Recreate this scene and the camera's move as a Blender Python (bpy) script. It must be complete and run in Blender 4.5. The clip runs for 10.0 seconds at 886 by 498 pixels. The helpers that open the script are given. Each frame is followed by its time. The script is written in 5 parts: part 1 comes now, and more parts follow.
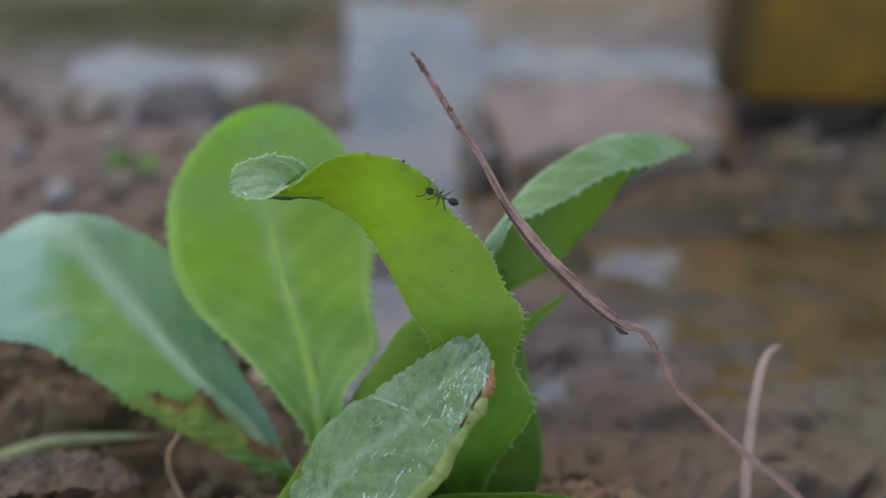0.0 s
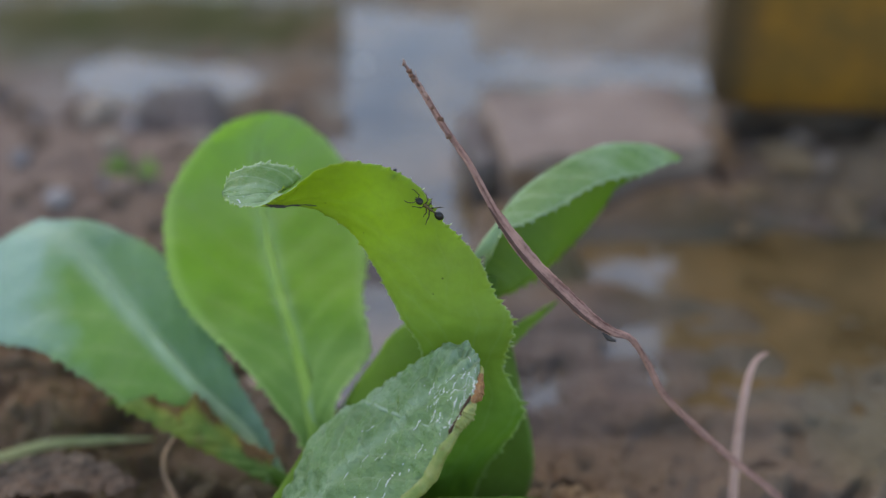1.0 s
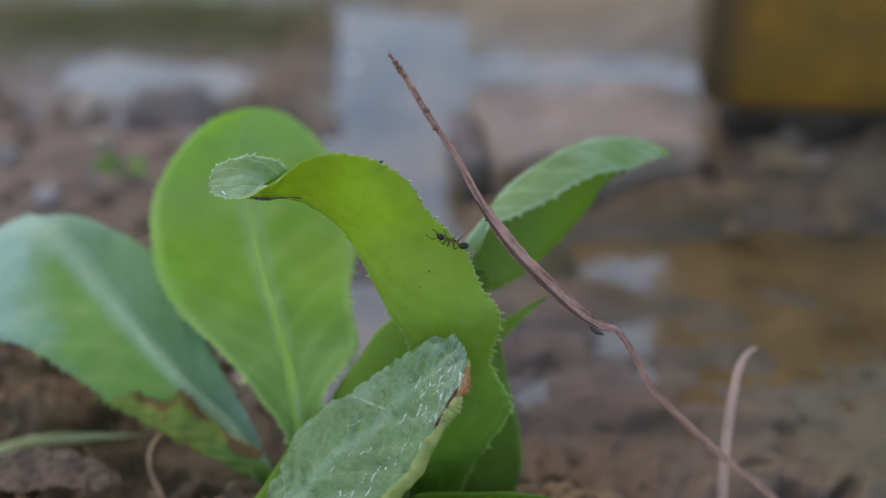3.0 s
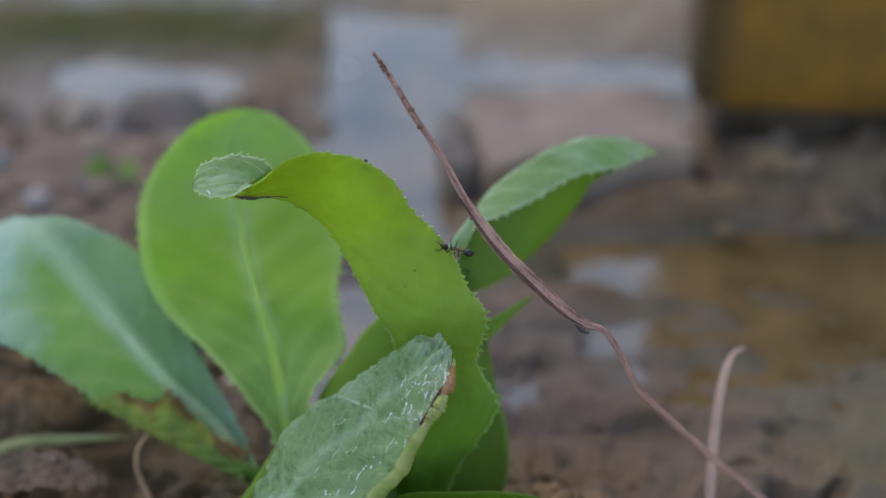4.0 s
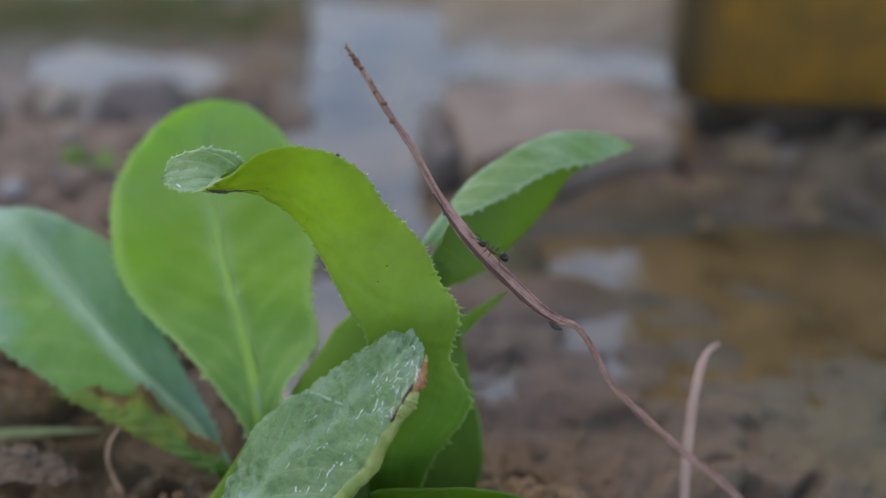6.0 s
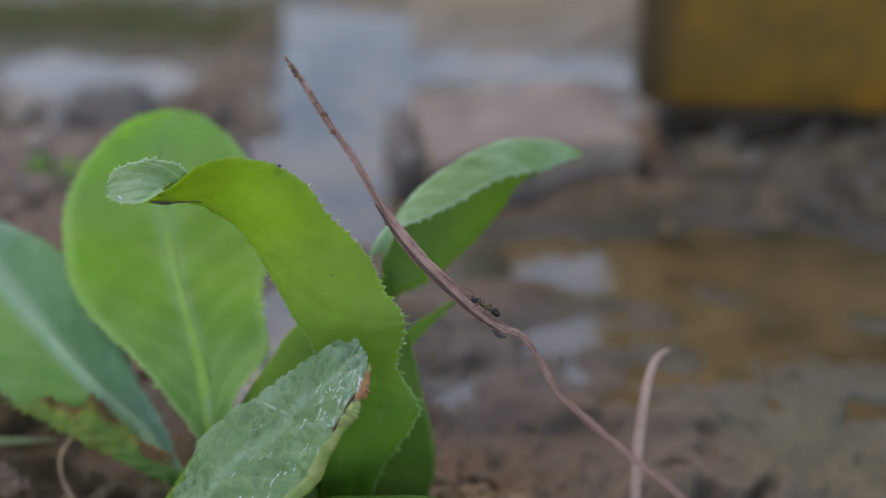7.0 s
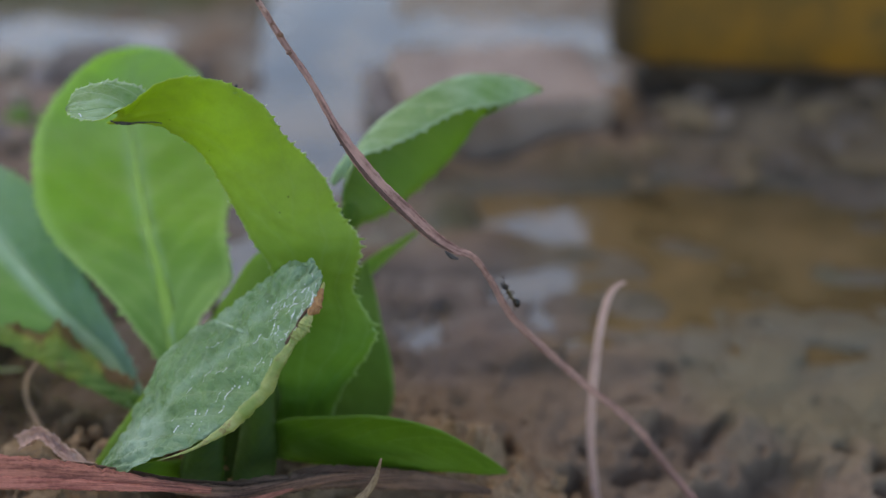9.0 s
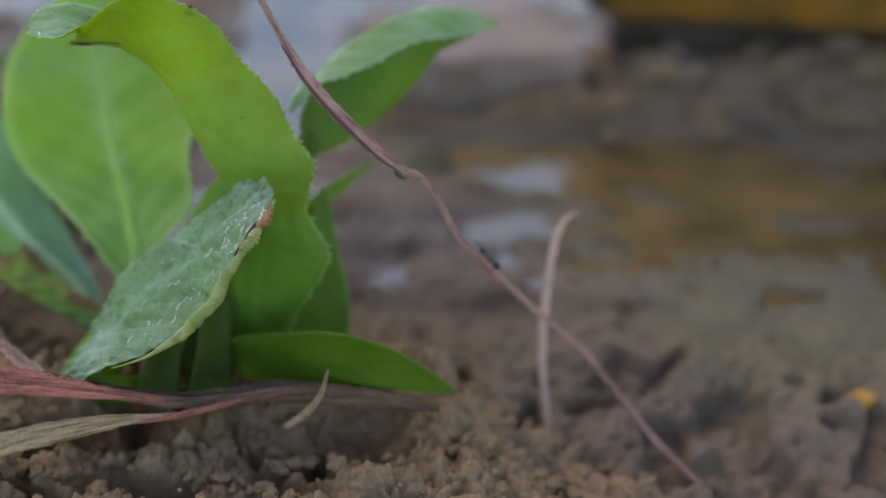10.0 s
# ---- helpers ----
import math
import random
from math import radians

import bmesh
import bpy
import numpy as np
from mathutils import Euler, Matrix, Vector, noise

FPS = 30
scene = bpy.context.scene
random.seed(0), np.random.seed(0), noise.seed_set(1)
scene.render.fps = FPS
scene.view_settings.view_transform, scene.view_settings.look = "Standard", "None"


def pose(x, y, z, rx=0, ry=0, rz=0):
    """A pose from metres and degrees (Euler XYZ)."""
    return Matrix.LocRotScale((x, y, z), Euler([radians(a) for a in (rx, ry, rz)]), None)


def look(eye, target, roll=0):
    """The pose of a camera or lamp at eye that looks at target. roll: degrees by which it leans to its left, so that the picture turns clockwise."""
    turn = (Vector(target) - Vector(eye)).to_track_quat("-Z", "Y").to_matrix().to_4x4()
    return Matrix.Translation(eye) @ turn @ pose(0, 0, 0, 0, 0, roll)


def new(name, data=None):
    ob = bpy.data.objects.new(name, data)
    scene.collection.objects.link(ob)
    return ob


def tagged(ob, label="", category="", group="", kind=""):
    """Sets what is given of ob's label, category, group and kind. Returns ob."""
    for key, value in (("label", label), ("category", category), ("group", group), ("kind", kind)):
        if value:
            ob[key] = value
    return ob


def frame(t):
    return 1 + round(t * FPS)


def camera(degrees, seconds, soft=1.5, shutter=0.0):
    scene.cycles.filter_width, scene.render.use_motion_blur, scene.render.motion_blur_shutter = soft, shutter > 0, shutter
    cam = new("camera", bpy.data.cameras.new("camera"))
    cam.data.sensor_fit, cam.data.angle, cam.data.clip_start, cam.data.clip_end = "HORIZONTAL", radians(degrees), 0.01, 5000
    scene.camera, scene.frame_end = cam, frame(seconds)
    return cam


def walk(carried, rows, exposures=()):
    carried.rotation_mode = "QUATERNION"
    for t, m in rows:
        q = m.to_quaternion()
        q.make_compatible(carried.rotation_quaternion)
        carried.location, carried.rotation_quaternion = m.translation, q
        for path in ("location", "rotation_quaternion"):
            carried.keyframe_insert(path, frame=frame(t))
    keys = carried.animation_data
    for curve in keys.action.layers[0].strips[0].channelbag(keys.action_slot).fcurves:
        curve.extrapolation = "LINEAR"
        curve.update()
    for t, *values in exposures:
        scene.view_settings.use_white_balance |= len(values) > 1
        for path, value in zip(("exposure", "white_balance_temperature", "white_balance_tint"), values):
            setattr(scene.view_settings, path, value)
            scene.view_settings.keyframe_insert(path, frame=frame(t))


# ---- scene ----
cam = camera(42.5, 10.0, soft=1.25)
cam.data.dof.use_dof, cam.data.dof.focus_distance, cam.data.dof.aperture_fstop = True, 0.150, 7.4
PATH = [
    (0, (0.00248, 0.00732, 0.13746), (-0.00265, 0.24872, -0.04058), -0.18),
    (0.5, (0.00346, 0.00654, 0.14008), (-0.00387, 0.24912, -0.03628), -0.29),
    (1, (0.00423, 0.00563, 0.13910), (-0.00185, 0.24784, -0.03780), -0.05),
    (1.5, (0.00409, 0.00461, 0.13872), (-0.00183, 0.24808, -0.03647), -0.12),
    (2, (0.00485, 0.00534, 0.13859), (-0.00177, 0.24841, -0.03713), -0.26),
    (3.5, (0.00616, 0.00524, 0.13642), (0.00185, 0.24888, -0.03858), 0.24),
    (4, (0.00726, 0.00463, 0.13622), (0.00260, 0.24902, -0.03771), 0.04),
    (4.5, (0.00705, 0.00443, 0.13569), (0.00197, 0.24860, -0.03854), 0.10),
    (5, (0.00801, 0.00514, 0.13420), (0.00459, 0.24911, -0.04035), 0.34),
    (5.5, (0.00891, 0.00570, 0.13501), (0.00651, 0.24940, -0.03993), 0.49),
    (6.8, (0.01312, 0.00699, 0.13790), (0.01211, 0.24767, -0.04119), 1.12),
    (7, (0.01624, 0.00663, 0.13792), (0.01578, 0.24898, -0.03891), 0.52),
    (7.5, (0.01669, 0.00386, 0.13753), (0.01650, 0.24575, -0.03993), 0.50),
    (8, (0.01764, 0.00180, 0.13467), (0.01763, 0.24362, -0.04288), 0.61),
    (8.5, (0.02054, -0.00082, 0.13184), (0.02119, 0.24208, -0.04423), 0.90),
    (9, (0.02304, -0.00196, 0.13130), (0.02177, 0.24039, -0.04551), 0.95),
    (9.5, (0.02756, -0.00686, 0.12896), (0.02452, 0.23562, -0.04765), 0.66),
    (10, (0.03246, -0.01148, 0.12566), (0.02767, 0.22996, -0.05234), 1.00),
]
walk(cam, [(t, look(eye, target, roll)) for t, eye, target, roll in PATH], exposures=[(0.0, 0.22, 9900, 13), (10.0, 0.22, 9900, 13)])

# ---- world and light: an overcast day, the brighter part of the sky beyond the plant ----
SUN_UP, SUN_TURN = 58.0, -40.0
world = bpy.data.worlds.new("sky")
scene.world = world
world.use_nodes = True
wn = world.node_tree.nodes
sky = wn.new("ShaderNodeTexSky")
sky.sky_type, sky.sun_disc = "NISHITA", False
sky.sun_elevation, sky.sun_rotation = radians(SUN_UP), radians(SUN_TURN)
sky.air_density, sky.dust_density, sky.ozone_density = 1.0, 0.05, 6.4
world.node_tree.links.new(sky.outputs[0], wn["Background"].inputs[0])
wn["Background"].inputs[1].default_value = 0.32
sun_data = bpy.data.lights.new("sun", "SUN")
sun_data.energy, sun_data.angle, sun_data.color = 1.0, radians(45), (1.0, 0.90, 0.75)
sun = new("sun", sun_data)
sun.matrix_world = look((2 * math.sin(radians(SUN_TURN)), 2 * math.cos(radians(SUN_TURN)), 2 * math.tan(radians(SUN_UP))), (0, 0, 0))

WATER = -0.0098


# ---- materials ----
class Nodes:
    """A small wrapper to write node materials in few lines."""

    def __init__(self, name):
        self.mat = bpy.data.materials.new(name)
        self.mat.use_nodes = True
        self.tree = self.mat.node_tree
        self.bsdf = self.tree.nodes["Principled BSDF"]
        self.out = self.tree.nodes["Material Output"]

    def add(self, kind, **inputs):
        node = self.tree.nodes.new(kind)
        for key, value in inputs.items():
            self.put(node.inputs[key.replace("_", " ")], value)
        return node

    def put(self, socket, value):
        if isinstance(value, bpy.types.NodeSocket):
            self.tree.links.new(value, socket)
        elif isinstance(value, tuple) and len(value) == 3 and socket.type == "RGBA":
            socket.default_value = (*value, 1)
        else:
            socket.default_value = value

    def noise(self, scale, detail=6, rough=0.6, vector=None):
        node = self.add("ShaderNodeTexNoise", Scale=scale, Detail=detail, Roughness=rough)
        self.tree.links.new(vector or self.place(), node.inputs["Vector"])
        return node.outputs["Fac"]

    def place(self):
        return self.add("ShaderNodeTexCoord").outputs["Object"]

    def ramp(self, fac, *stops):
        node = self.add("ShaderNodeValToRGB")
        ramp = node.color_ramp
        while len(ramp.elements) < len(stops):
            ramp.elements.new(0.5)
        for element, (at, colour) in zip(ramp.elements, stops):
            element.position = at
            element.color = (*colour, 1) if isinstance(colour, tuple) else (colour, colour, colour, 1)
        self.tree.links.new(fac, node.inputs[0])
        return node.outputs[0]

    def mix(self, fac, a, b, blend="MIX"):
        node = self.add("ShaderNodeMix")
        node.data_type, node.blend_type = "RGBA", blend
        self.put(node.inputs[0], fac)
        self.put(node.inputs[6], a)
        self.put(node.inputs[7], b)
        return node.outputs[2]

    def math(self, kind, a, b=0.0):
        node = self.add("ShaderNodeMath")
        node.operation = kind
        self.put(node.inputs[0], a)
        self.put(node.inputs[1], b)
        return node.outputs[0]

    def bump(self, height, strength, distance):
        return self.add("ShaderNodeBump", Height=height, Strength=strength, Distance=distance).outputs[0]

    def surface(self, **inputs):
        for key, value in inputs.items():
            self.put(self.bsdf.inputs[key.replace("_", " ")], value)
        return self.mat


def leaf_material(name, base, pale, thin, rough, wax=0.0, spots=0.0, through_share=0.35, vein=0.55, bumps=0.35, halves=0.0, freckles=0.0, rim_share=0.45, rim_from=0.455, vein_wide=1.0, base_shade_share=0.8, base_shade_tone=(0.42, 0.55, 0.5), bloom_tone=(0.35, 0.50, 0.32), tip_bloom=0.0):
    """A leaf skin: netted veins from the leaf's own UV, blotches, a waxy bloom and light that comes through."""
    n = Nodes(name)
    uv = n.add("ShaderNodeTexCoord").outputs["UV"]
    split = n.add("ShaderNodeSeparateXYZ", Vector=uv)
    across = n.math("ABSOLUTE", n.math("SUBTRACT", split.outputs[0], 0.5))
    wobble = n.noise(260, 3)
    along = n.math("ADD", n.math("MULTIPLY", split.outputs[1], 9.0), n.math("MULTIPLY", across, -4.2))
    along = n.math("ADD", along, n.math("MULTIPLY", wobble, 0.5))
    saw = n.math("ABSOLUTE", n.math("SUBTRACT", n.math("FRACT", along), 0.5))
    side_vein = n.ramp(saw, (0.0, 1.0), (0.035 * vein_wide, 0.55), (0.10 * vein_wide, 0.0))
    cells = n.add("ShaderNodeTexVoronoi", Scale=900.0)
    cells.feature = "DISTANCE_TO_EDGE"
    n.tree.links.new(n.place(), cells.inputs["Vector"])
    net = n.ramp(cells.outputs["Distance"], (0.0, 1.0), (0.09, 0.0))
    veins = n.math("MAXIMUM", n.math("MULTIPLY", side_vein, 0.75), n.math("MULTIPLY", net, 0.16))
    rim = n.ramp(across, (rim_from, 0.0), (0.5, rim_share))
    blotch = n.ramp(n.noise(110, 5), (0.32, 0.0), (0.7, 1.0))
    colour = n.mix(blotch, base, tuple(c * 0.72 for c in base))
    colour = n.mix(n.ramp(n.noise(34, 3), (0.38, 0.0), (0.64, 0.32)), colour, tuple(c * 0.6 + p * 0.5 for c, p in zip(base, pale)))
    # deepens the green towards the leaf base: shade put into the colour
    young = n.add("ShaderNodeMapRange", Value=split.outputs[1], From_Min=0.11, From_Max=0.42, To_Min=base_shade_share, To_Max=0.0).outputs[0]
    colour = n.mix(young, colour, tuple(c * f for c, f in zip(base, base_shade_tone)))
    colour = n.mix(n.math("MULTIPLY", veins, vein), colour, pale)
    colour = n.mix(rim, colour, pale)
    if wax:
        colour = n.mix(n.ramp(across, (0.0, 0.42), (0.025, 0.32), (0.08, 0.0)), colour, (0.38, 0.55, 0.38))
        bloom = n.ramp(n.noise(48, 5), (0.42, 0.05), (0.58, wax))
        colour = n.mix(bloom, colour, bloom_tone)
    if tip_bloom:
        upper = n.add("ShaderNodeMapRange", Value=n.math("ADD", split.outputs[1], n.math("MULTIPLY", n.noise(60, 5), 0.5)), From_Min=0.80, From_Max=1.20, To_Max=tip_bloom).outputs[0]
        colour = n.mix(upper, colour, (0.30, 0.48, 0.22))
    if halves:
        mottle = n.ramp(n.noise(62, 5), (0.40, 0.0), (0.60, 1.0))
        side = n.add("ShaderNodeMapRange", Value=split.outputs[0], From_Min=0.47, From_Max=0.58, To_Max=halves).outputs[0]
        colour = n.mix(n.math("MULTIPLY", n.ramp(n.noise(85, 5, 0.6), (0.44, 0.0), (0.58, 1.0)), 0.6), colour, (0.150, 0.335, 0.080))
        colour = n.mix(n.math("MULTIPLY", side, n.ramp(n.noise(48, 4), (0.3, 0.45), (0.6, 1.0))), colour, n.mix(mottle, (0.075, 0.20, 0.125), (0.20, 0.355, 0.28)))
        end = n.add("ShaderNodeMapRange", Value=n.math("ADD", n.math("SUBTRACT", split.outputs[1], n.math("MULTIPLY", split.outputs[0], 0.35)), n.math("MULTIPLY", n.noise(70, 4), 0.35)), From_Min=0.80, From_Max=0.94, To_Max=halves).outputs[0]
        colour = n.mix(end, colour, (0.33, 0.535, 0.47))
        colour = n.mix(n.ramp(across, (0.0, 0.75), (0.05, 0.55), (0.11, 0.0)), colour, (0.36, 0.53, 0.38))
    if spots:
        margin = n.add("ShaderNodeMapRange", Value=split.outputs[0], From_Min=0.45, From_Max=0.95, To_Max=0.30).outputs[0]
        rust = n.ramp(n.math("ADD", n.noise(170, 6), margin), (0.60, 0.0), (0.74, spots))
        colour = n.mix(n.ramp(n.math("ADD", n.noise(120, 4), margin), (0.5, 0.0), (0.75, 0.75)), colour, (0.27, 0.28, 0.035))
        colour = n.mix(rust, colour, (0.15, 0.080, 0.025))
    if freckles:
        dots = n.add("ShaderNodeTexVoronoi", Scale=330.0)
        n.tree.links.new(n.place(), dots.inputs["Vector"])
        dot = n.math("MULTIPLY", n.ramp(dots.outputs["Distance"], (0.025, freckles), (0.06, 0.0)), n.ramp(n.noise(120, 2), (0.45, 0.0), (0.55, 1.0)))
        colour = n.mix(dot, colour, (0.05, 0.07, 0.01))
        thin = n.mix(dot, n.mix(blotch, thin, tuple(c * 0.7 for c in thin)), (0.05, 0.06, 0.0))
    relief = n.math("ADD", n.math("MULTIPLY", veins, -vein), n.math("MULTIPLY", n.noise(650, 5), bumps * 2))
    normal = n.bump(relief, 0.35 + bumps * 0.4, 0.0003)
    gloss = n.ramp(n.noise(420, 4), (0.35, rough - 0.1), (0.7, rough + 0.15))
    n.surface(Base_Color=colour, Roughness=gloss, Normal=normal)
    n.put(n.bsdf.inputs["Specular IOR Level"], 0.32)
    glow = n.add("ShaderNodeBsdfTranslucent", Color=n.mix(n.math("MULTIPLY", n.math("MULTIPLY", veins, vein), 0.5), thin, (0.2, 0.3, 0.02)), Normal=normal)
    # less glow near the base deepens that painted shade
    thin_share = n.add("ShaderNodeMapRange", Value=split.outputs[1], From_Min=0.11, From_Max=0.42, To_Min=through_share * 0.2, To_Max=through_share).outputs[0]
    both = n.add("ShaderNodeMixShader", Fac=thin_share)
    n.tree.links.new(n.bsdf.outputs[0], both.inputs[1])
    n.tree.links.new(glow.outputs[0], both.inputs[2])
    n.tree.links.new(both.outputs[0], n.out.inputs["Surface"])
    return n.mat


M_UNDER = leaf_material("leaf_underside", (0.45, 0.66, 0.072), (0.62, 0.76, 0.40), (0.86, 1.0, 0.085), 0.55, through_share=0.64, vein=0.10, bumps=0.3, freckles=0.8, rim_share=0.6, rim_from=0.48, base_shade_share=1.0, base_shade_tone=(0.22, 0.40, 0.35))
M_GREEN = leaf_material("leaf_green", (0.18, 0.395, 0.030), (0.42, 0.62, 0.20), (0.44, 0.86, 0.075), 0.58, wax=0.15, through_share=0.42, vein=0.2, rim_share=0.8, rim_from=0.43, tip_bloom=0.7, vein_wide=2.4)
M_WAXY = leaf_material("leaf_waxy", (0.19, 0.37, 0.11), (0.56, 0.70, 0.46), (0.38, 0.68, 0.14), 0.34, wax=0.75, bloom_tone=(0.40, 0.56, 0.38), through_share=0.25, vein=0.45, bumps=0.9, rim_share=0.8, rim_from=0.45)
M_FRONT = leaf_material("leaf_waxy_rumpled", (0.135, 0.275, 0.095), (0.42, 0.56, 0.34), (0.34, 0.62, 0.14), 0.30, wax=0.82, through_share=0.2, vein=0.36, bumps=1.4, bloom_tone=(0.37, 0.51, 0.38))
M_WAXY_LOW = leaf_material("leaf_waxy_two_tone", (0.17, 0.375, 0.072), (0.36, 0.52, 0.22), (0.32, 0.64, 0.11), 0.42, wax=0.12, through_share=0.25, vein=0.35, bumps=0.6, halves=0.8, rim_share=0.6, vein_wide=2.0)
# shade near the soil is put into the low leaf's colour
M_LOW_SHADE = leaf_material("leaf_low_shade", (0.085, 0.20, 0.011), (0.18, 0.33, 0.05), (0.28, 0.52, 0.02), 0.45, through_share=0.2, vein=0.3)
# shaded copy of the leaf green, with the shade in its colour
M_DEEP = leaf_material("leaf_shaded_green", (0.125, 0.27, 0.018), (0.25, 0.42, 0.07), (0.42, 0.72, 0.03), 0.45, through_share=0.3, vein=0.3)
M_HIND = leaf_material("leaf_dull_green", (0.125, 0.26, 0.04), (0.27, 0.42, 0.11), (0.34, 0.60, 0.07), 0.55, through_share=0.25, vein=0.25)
# near-black green: the shade at the rosette's heart is painted in
M_BASE_SHADE = leaf_material("leaf_base_shade", (0.036, 0.088, 0.005), (0.07, 0.14, 0.015), (0.14, 0.28, 0.01), 0.55, through_share=0.1)
M_BROWNED = leaf_material("leaf_browned", (0.15, 0.28, 0.05), (0.34, 0.40, 0.12), (0.35, 0.50, 0.08), 0.5, spots=1.0, through_share=0.25)


def rib_material(name="leaf_rib", low=(0.17, 0.38, 0.065), high=(0.21, 0.42, 0.09)):
    n = Nodes(name)
    return n.surface(Base_Color=n.ramp(n.noise(300, 3), (0.3, low), (0.7, high)), Roughness=0.75)


def dry_material(name, dark, light, rough=0.75, stretch=(11.0, 12.0, 1.0), cracks=0.0):
    n = Nodes(name)
    streak = n.add("ShaderNodeMapping", Scale=stretch)
    n.tree.links.new(n.add("ShaderNodeTexCoord").outputs["UV"], streak.inputs["Vector"])
    fine = n.math("ADD", n.math("MULTIPLY", n.noise(1.0, 7, 0.65, streak.outputs[0]), 0.75), n.math("MULTIPLY", n.noise(1800, 4), 0.25))
    broad = n.noise(160, 4)
    crack = n.ramp(n.noise(0.7, 7, 0.75, streak.outputs[0]), (0.36, 1.0 - cracks), (0.5, 1.0))
    colour = n.mix(n.ramp(broad, (0.35, 0.0), (0.65, 1.0)), n.ramp(fine, (0.40, dark), (0.60, light)), n.ramp(fine, (0.34, dark), (0.5, light), (0.64, tuple(c * 1.2 for c in light))))
    colour = n.mix(1.0, colour, crack, "MULTIPLY")
    return n.surface(Base_Color=colour, Roughness=rough, Normal=n.bump(n.math("ADD", fine, broad), 0.45 + 0.5 * cracks, 0.0005))


def ground_material():
    n = Nodes("wet_soil")
    place = n.place()
    height = n.add("ShaderNodeSeparateXYZ", Vector=place).outputs[2]
    grain = n.noise(900, 8, 0.7)
    clods = n.noise(120, 6)
    patches = n.noise(26, 4)
    soil = n.ramp(grain, (0.25, (0.080, 0.050, 0.033)), (0.5, (0.215, 0.142, 0.098)), (0.78, (0.35, 0.24, 0.175)))
    mud = n.ramp(clods, (0.3, (0.095, 0.062, 0.040)), (0.7, (0.24, 0.16, 0.108)))
    colour = n.mix(n.ramp(patches, (0.35, 0.0), (0.65, 0.7)), soil, mud)
    dusty = n.add("ShaderNodeMapRange", Value=height, From_Min=-0.0065, From_Max=0.001, To_Max=0.92).outputs[0]
    near = n.add("ShaderNodeMapRange", Value=n.add("ShaderNodeSeparateXYZ", Vector=place).outputs[1], From_Min=0.14, From_Max=0.19, To_Min=1.0, To_Max=0.25).outputs[0]
    dusty = n.math("MULTIPLY", dusty, near)
    colour = n.mix(dusty, colour, n.ramp(grain, (0.3, (0.225, 0.142, 0.086)), (0.7, (0.43, 0.288, 0.182))))
    humus = n.ramp(n.noise(150, 5, 0.6), (0.58, 0.0), (0.68, 0.45))
    colour = n.mix(humus, colour, (0.050, 0.034, 0.024))
    dark = n.ramp(n.noise(52, 6, 0.62), (0.50, 0.0), (0.60, 0.25))
    colour = n.mix(dark, colour, (0.085, 0.053, 0.035))
    algae = n.ramp(n.noise(40, 5), (0.50, 0.0), (0.66, 0.55))
    low = n.add("ShaderNodeMapRange", Value=height, From_Min=-0.0055, From_Max=-0.0085).outputs[0]
    soaked = n.add("ShaderNodeMapRange", Value=n.add("ShaderNodeSeparateXYZ", Vector=place).outputs[1], From_Min=0.138, From_Max=0.160, To_Min=0.05, To_Max=1.0).outputs[0]
    colour = n.mix(n.math("MULTIPLY", n.math("MULTIPLY", algae, low), soaked), colour, (0.085, 0.105, 0.055))
    def tone_patch(colour, x, y, radius, tone, share):
        away = n.add("ShaderNodeVectorMath", Vector=place)
        away.operation = "DISTANCE"
        away.inputs[1].default_value = (x, y, -0.009)
        ragged = n.math("ADD", away.outputs["Value"], n.math("MULTIPLY", clods, radius * 0.8))
        mask = n.add("ShaderNodeMapRange", Value=ragged, From_Min=radius * 1.5, From_Max=radius * 1.1, To_Max=share).outputs[0]
        return n.mix(mask, colour, tone)

    colour = tone_patch(colour, -0.130, 0.320, 0.032, (0.082, 0.086, 0.036), 0.82)
    colour = tone_patch(colour, -0.092, 0.322, 0.030, (0.082, 0.086, 0.036), 0.82)
    colour = tone_patch(colour, -0.058, 0.322, 0.026, (0.082, 0.086, 0.036), 0.82)
    colour = tone_patch(colour, -0.105, 0.235, 0.055, (0.29, 0.215, 0.185), 0.6)
    colour = tone_patch(colour, 0.03, 0.345, 0.050, (0.34, 0.26, 0.18), 0.8)
    colour = tone_patch(colour, 0.085, 0.122, 0.055, (0.245, 0.182, 0.142), 0.6)
    colour = tone_patch(colour, 0.092, 0.160, 0.032, (0.20, 0.185, 0.105), 0.5)
    colour = tone_patch(colour, 0.0255, 0.2000, 0.008, (0.055, 0.058, 0.022), 0.85)
    colour = tone_patch(colour, 0.066, 0.194, 0.030, (0.12, 0.092, 0.045), 0.6)
    colour = tone_patch(colour, 0.052, 0.236, 0.018, (0.10, 0.072, 0.048), 0.75)
    colour = tone_patch(colour, 0.024, 0.170, 0.022, (0.16, 0.125, 0.125), 0.5)
    # dark soil tone in place of the puddle's reflection behind the leaves
    colour = tone_patch(colour, -0.013, 0.204, 0.012, (0.070, 0.056, 0.058), 0.85)
    wet = n.math("MULTIPLY", n.math("MULTIPLY", low, soaked), n.ramp(patches, (0.2, 0.65), (0.7, 1.0)))
    gloss = n.mix(wet, n.ramp(grain, (0.3, 0.95), (0.7, 0.75)), n.ramp(clods, (0.35, 0.24), (0.7, 0.62)))
    relief = n.math("ADD", n.math("MULTIPLY", grain, 0.6), clods)
    n.put(n.bsdf.inputs["Specular IOR Level"], n.math("ADD", n.math("MULTIPLY", wet, 0.68), 0.03))
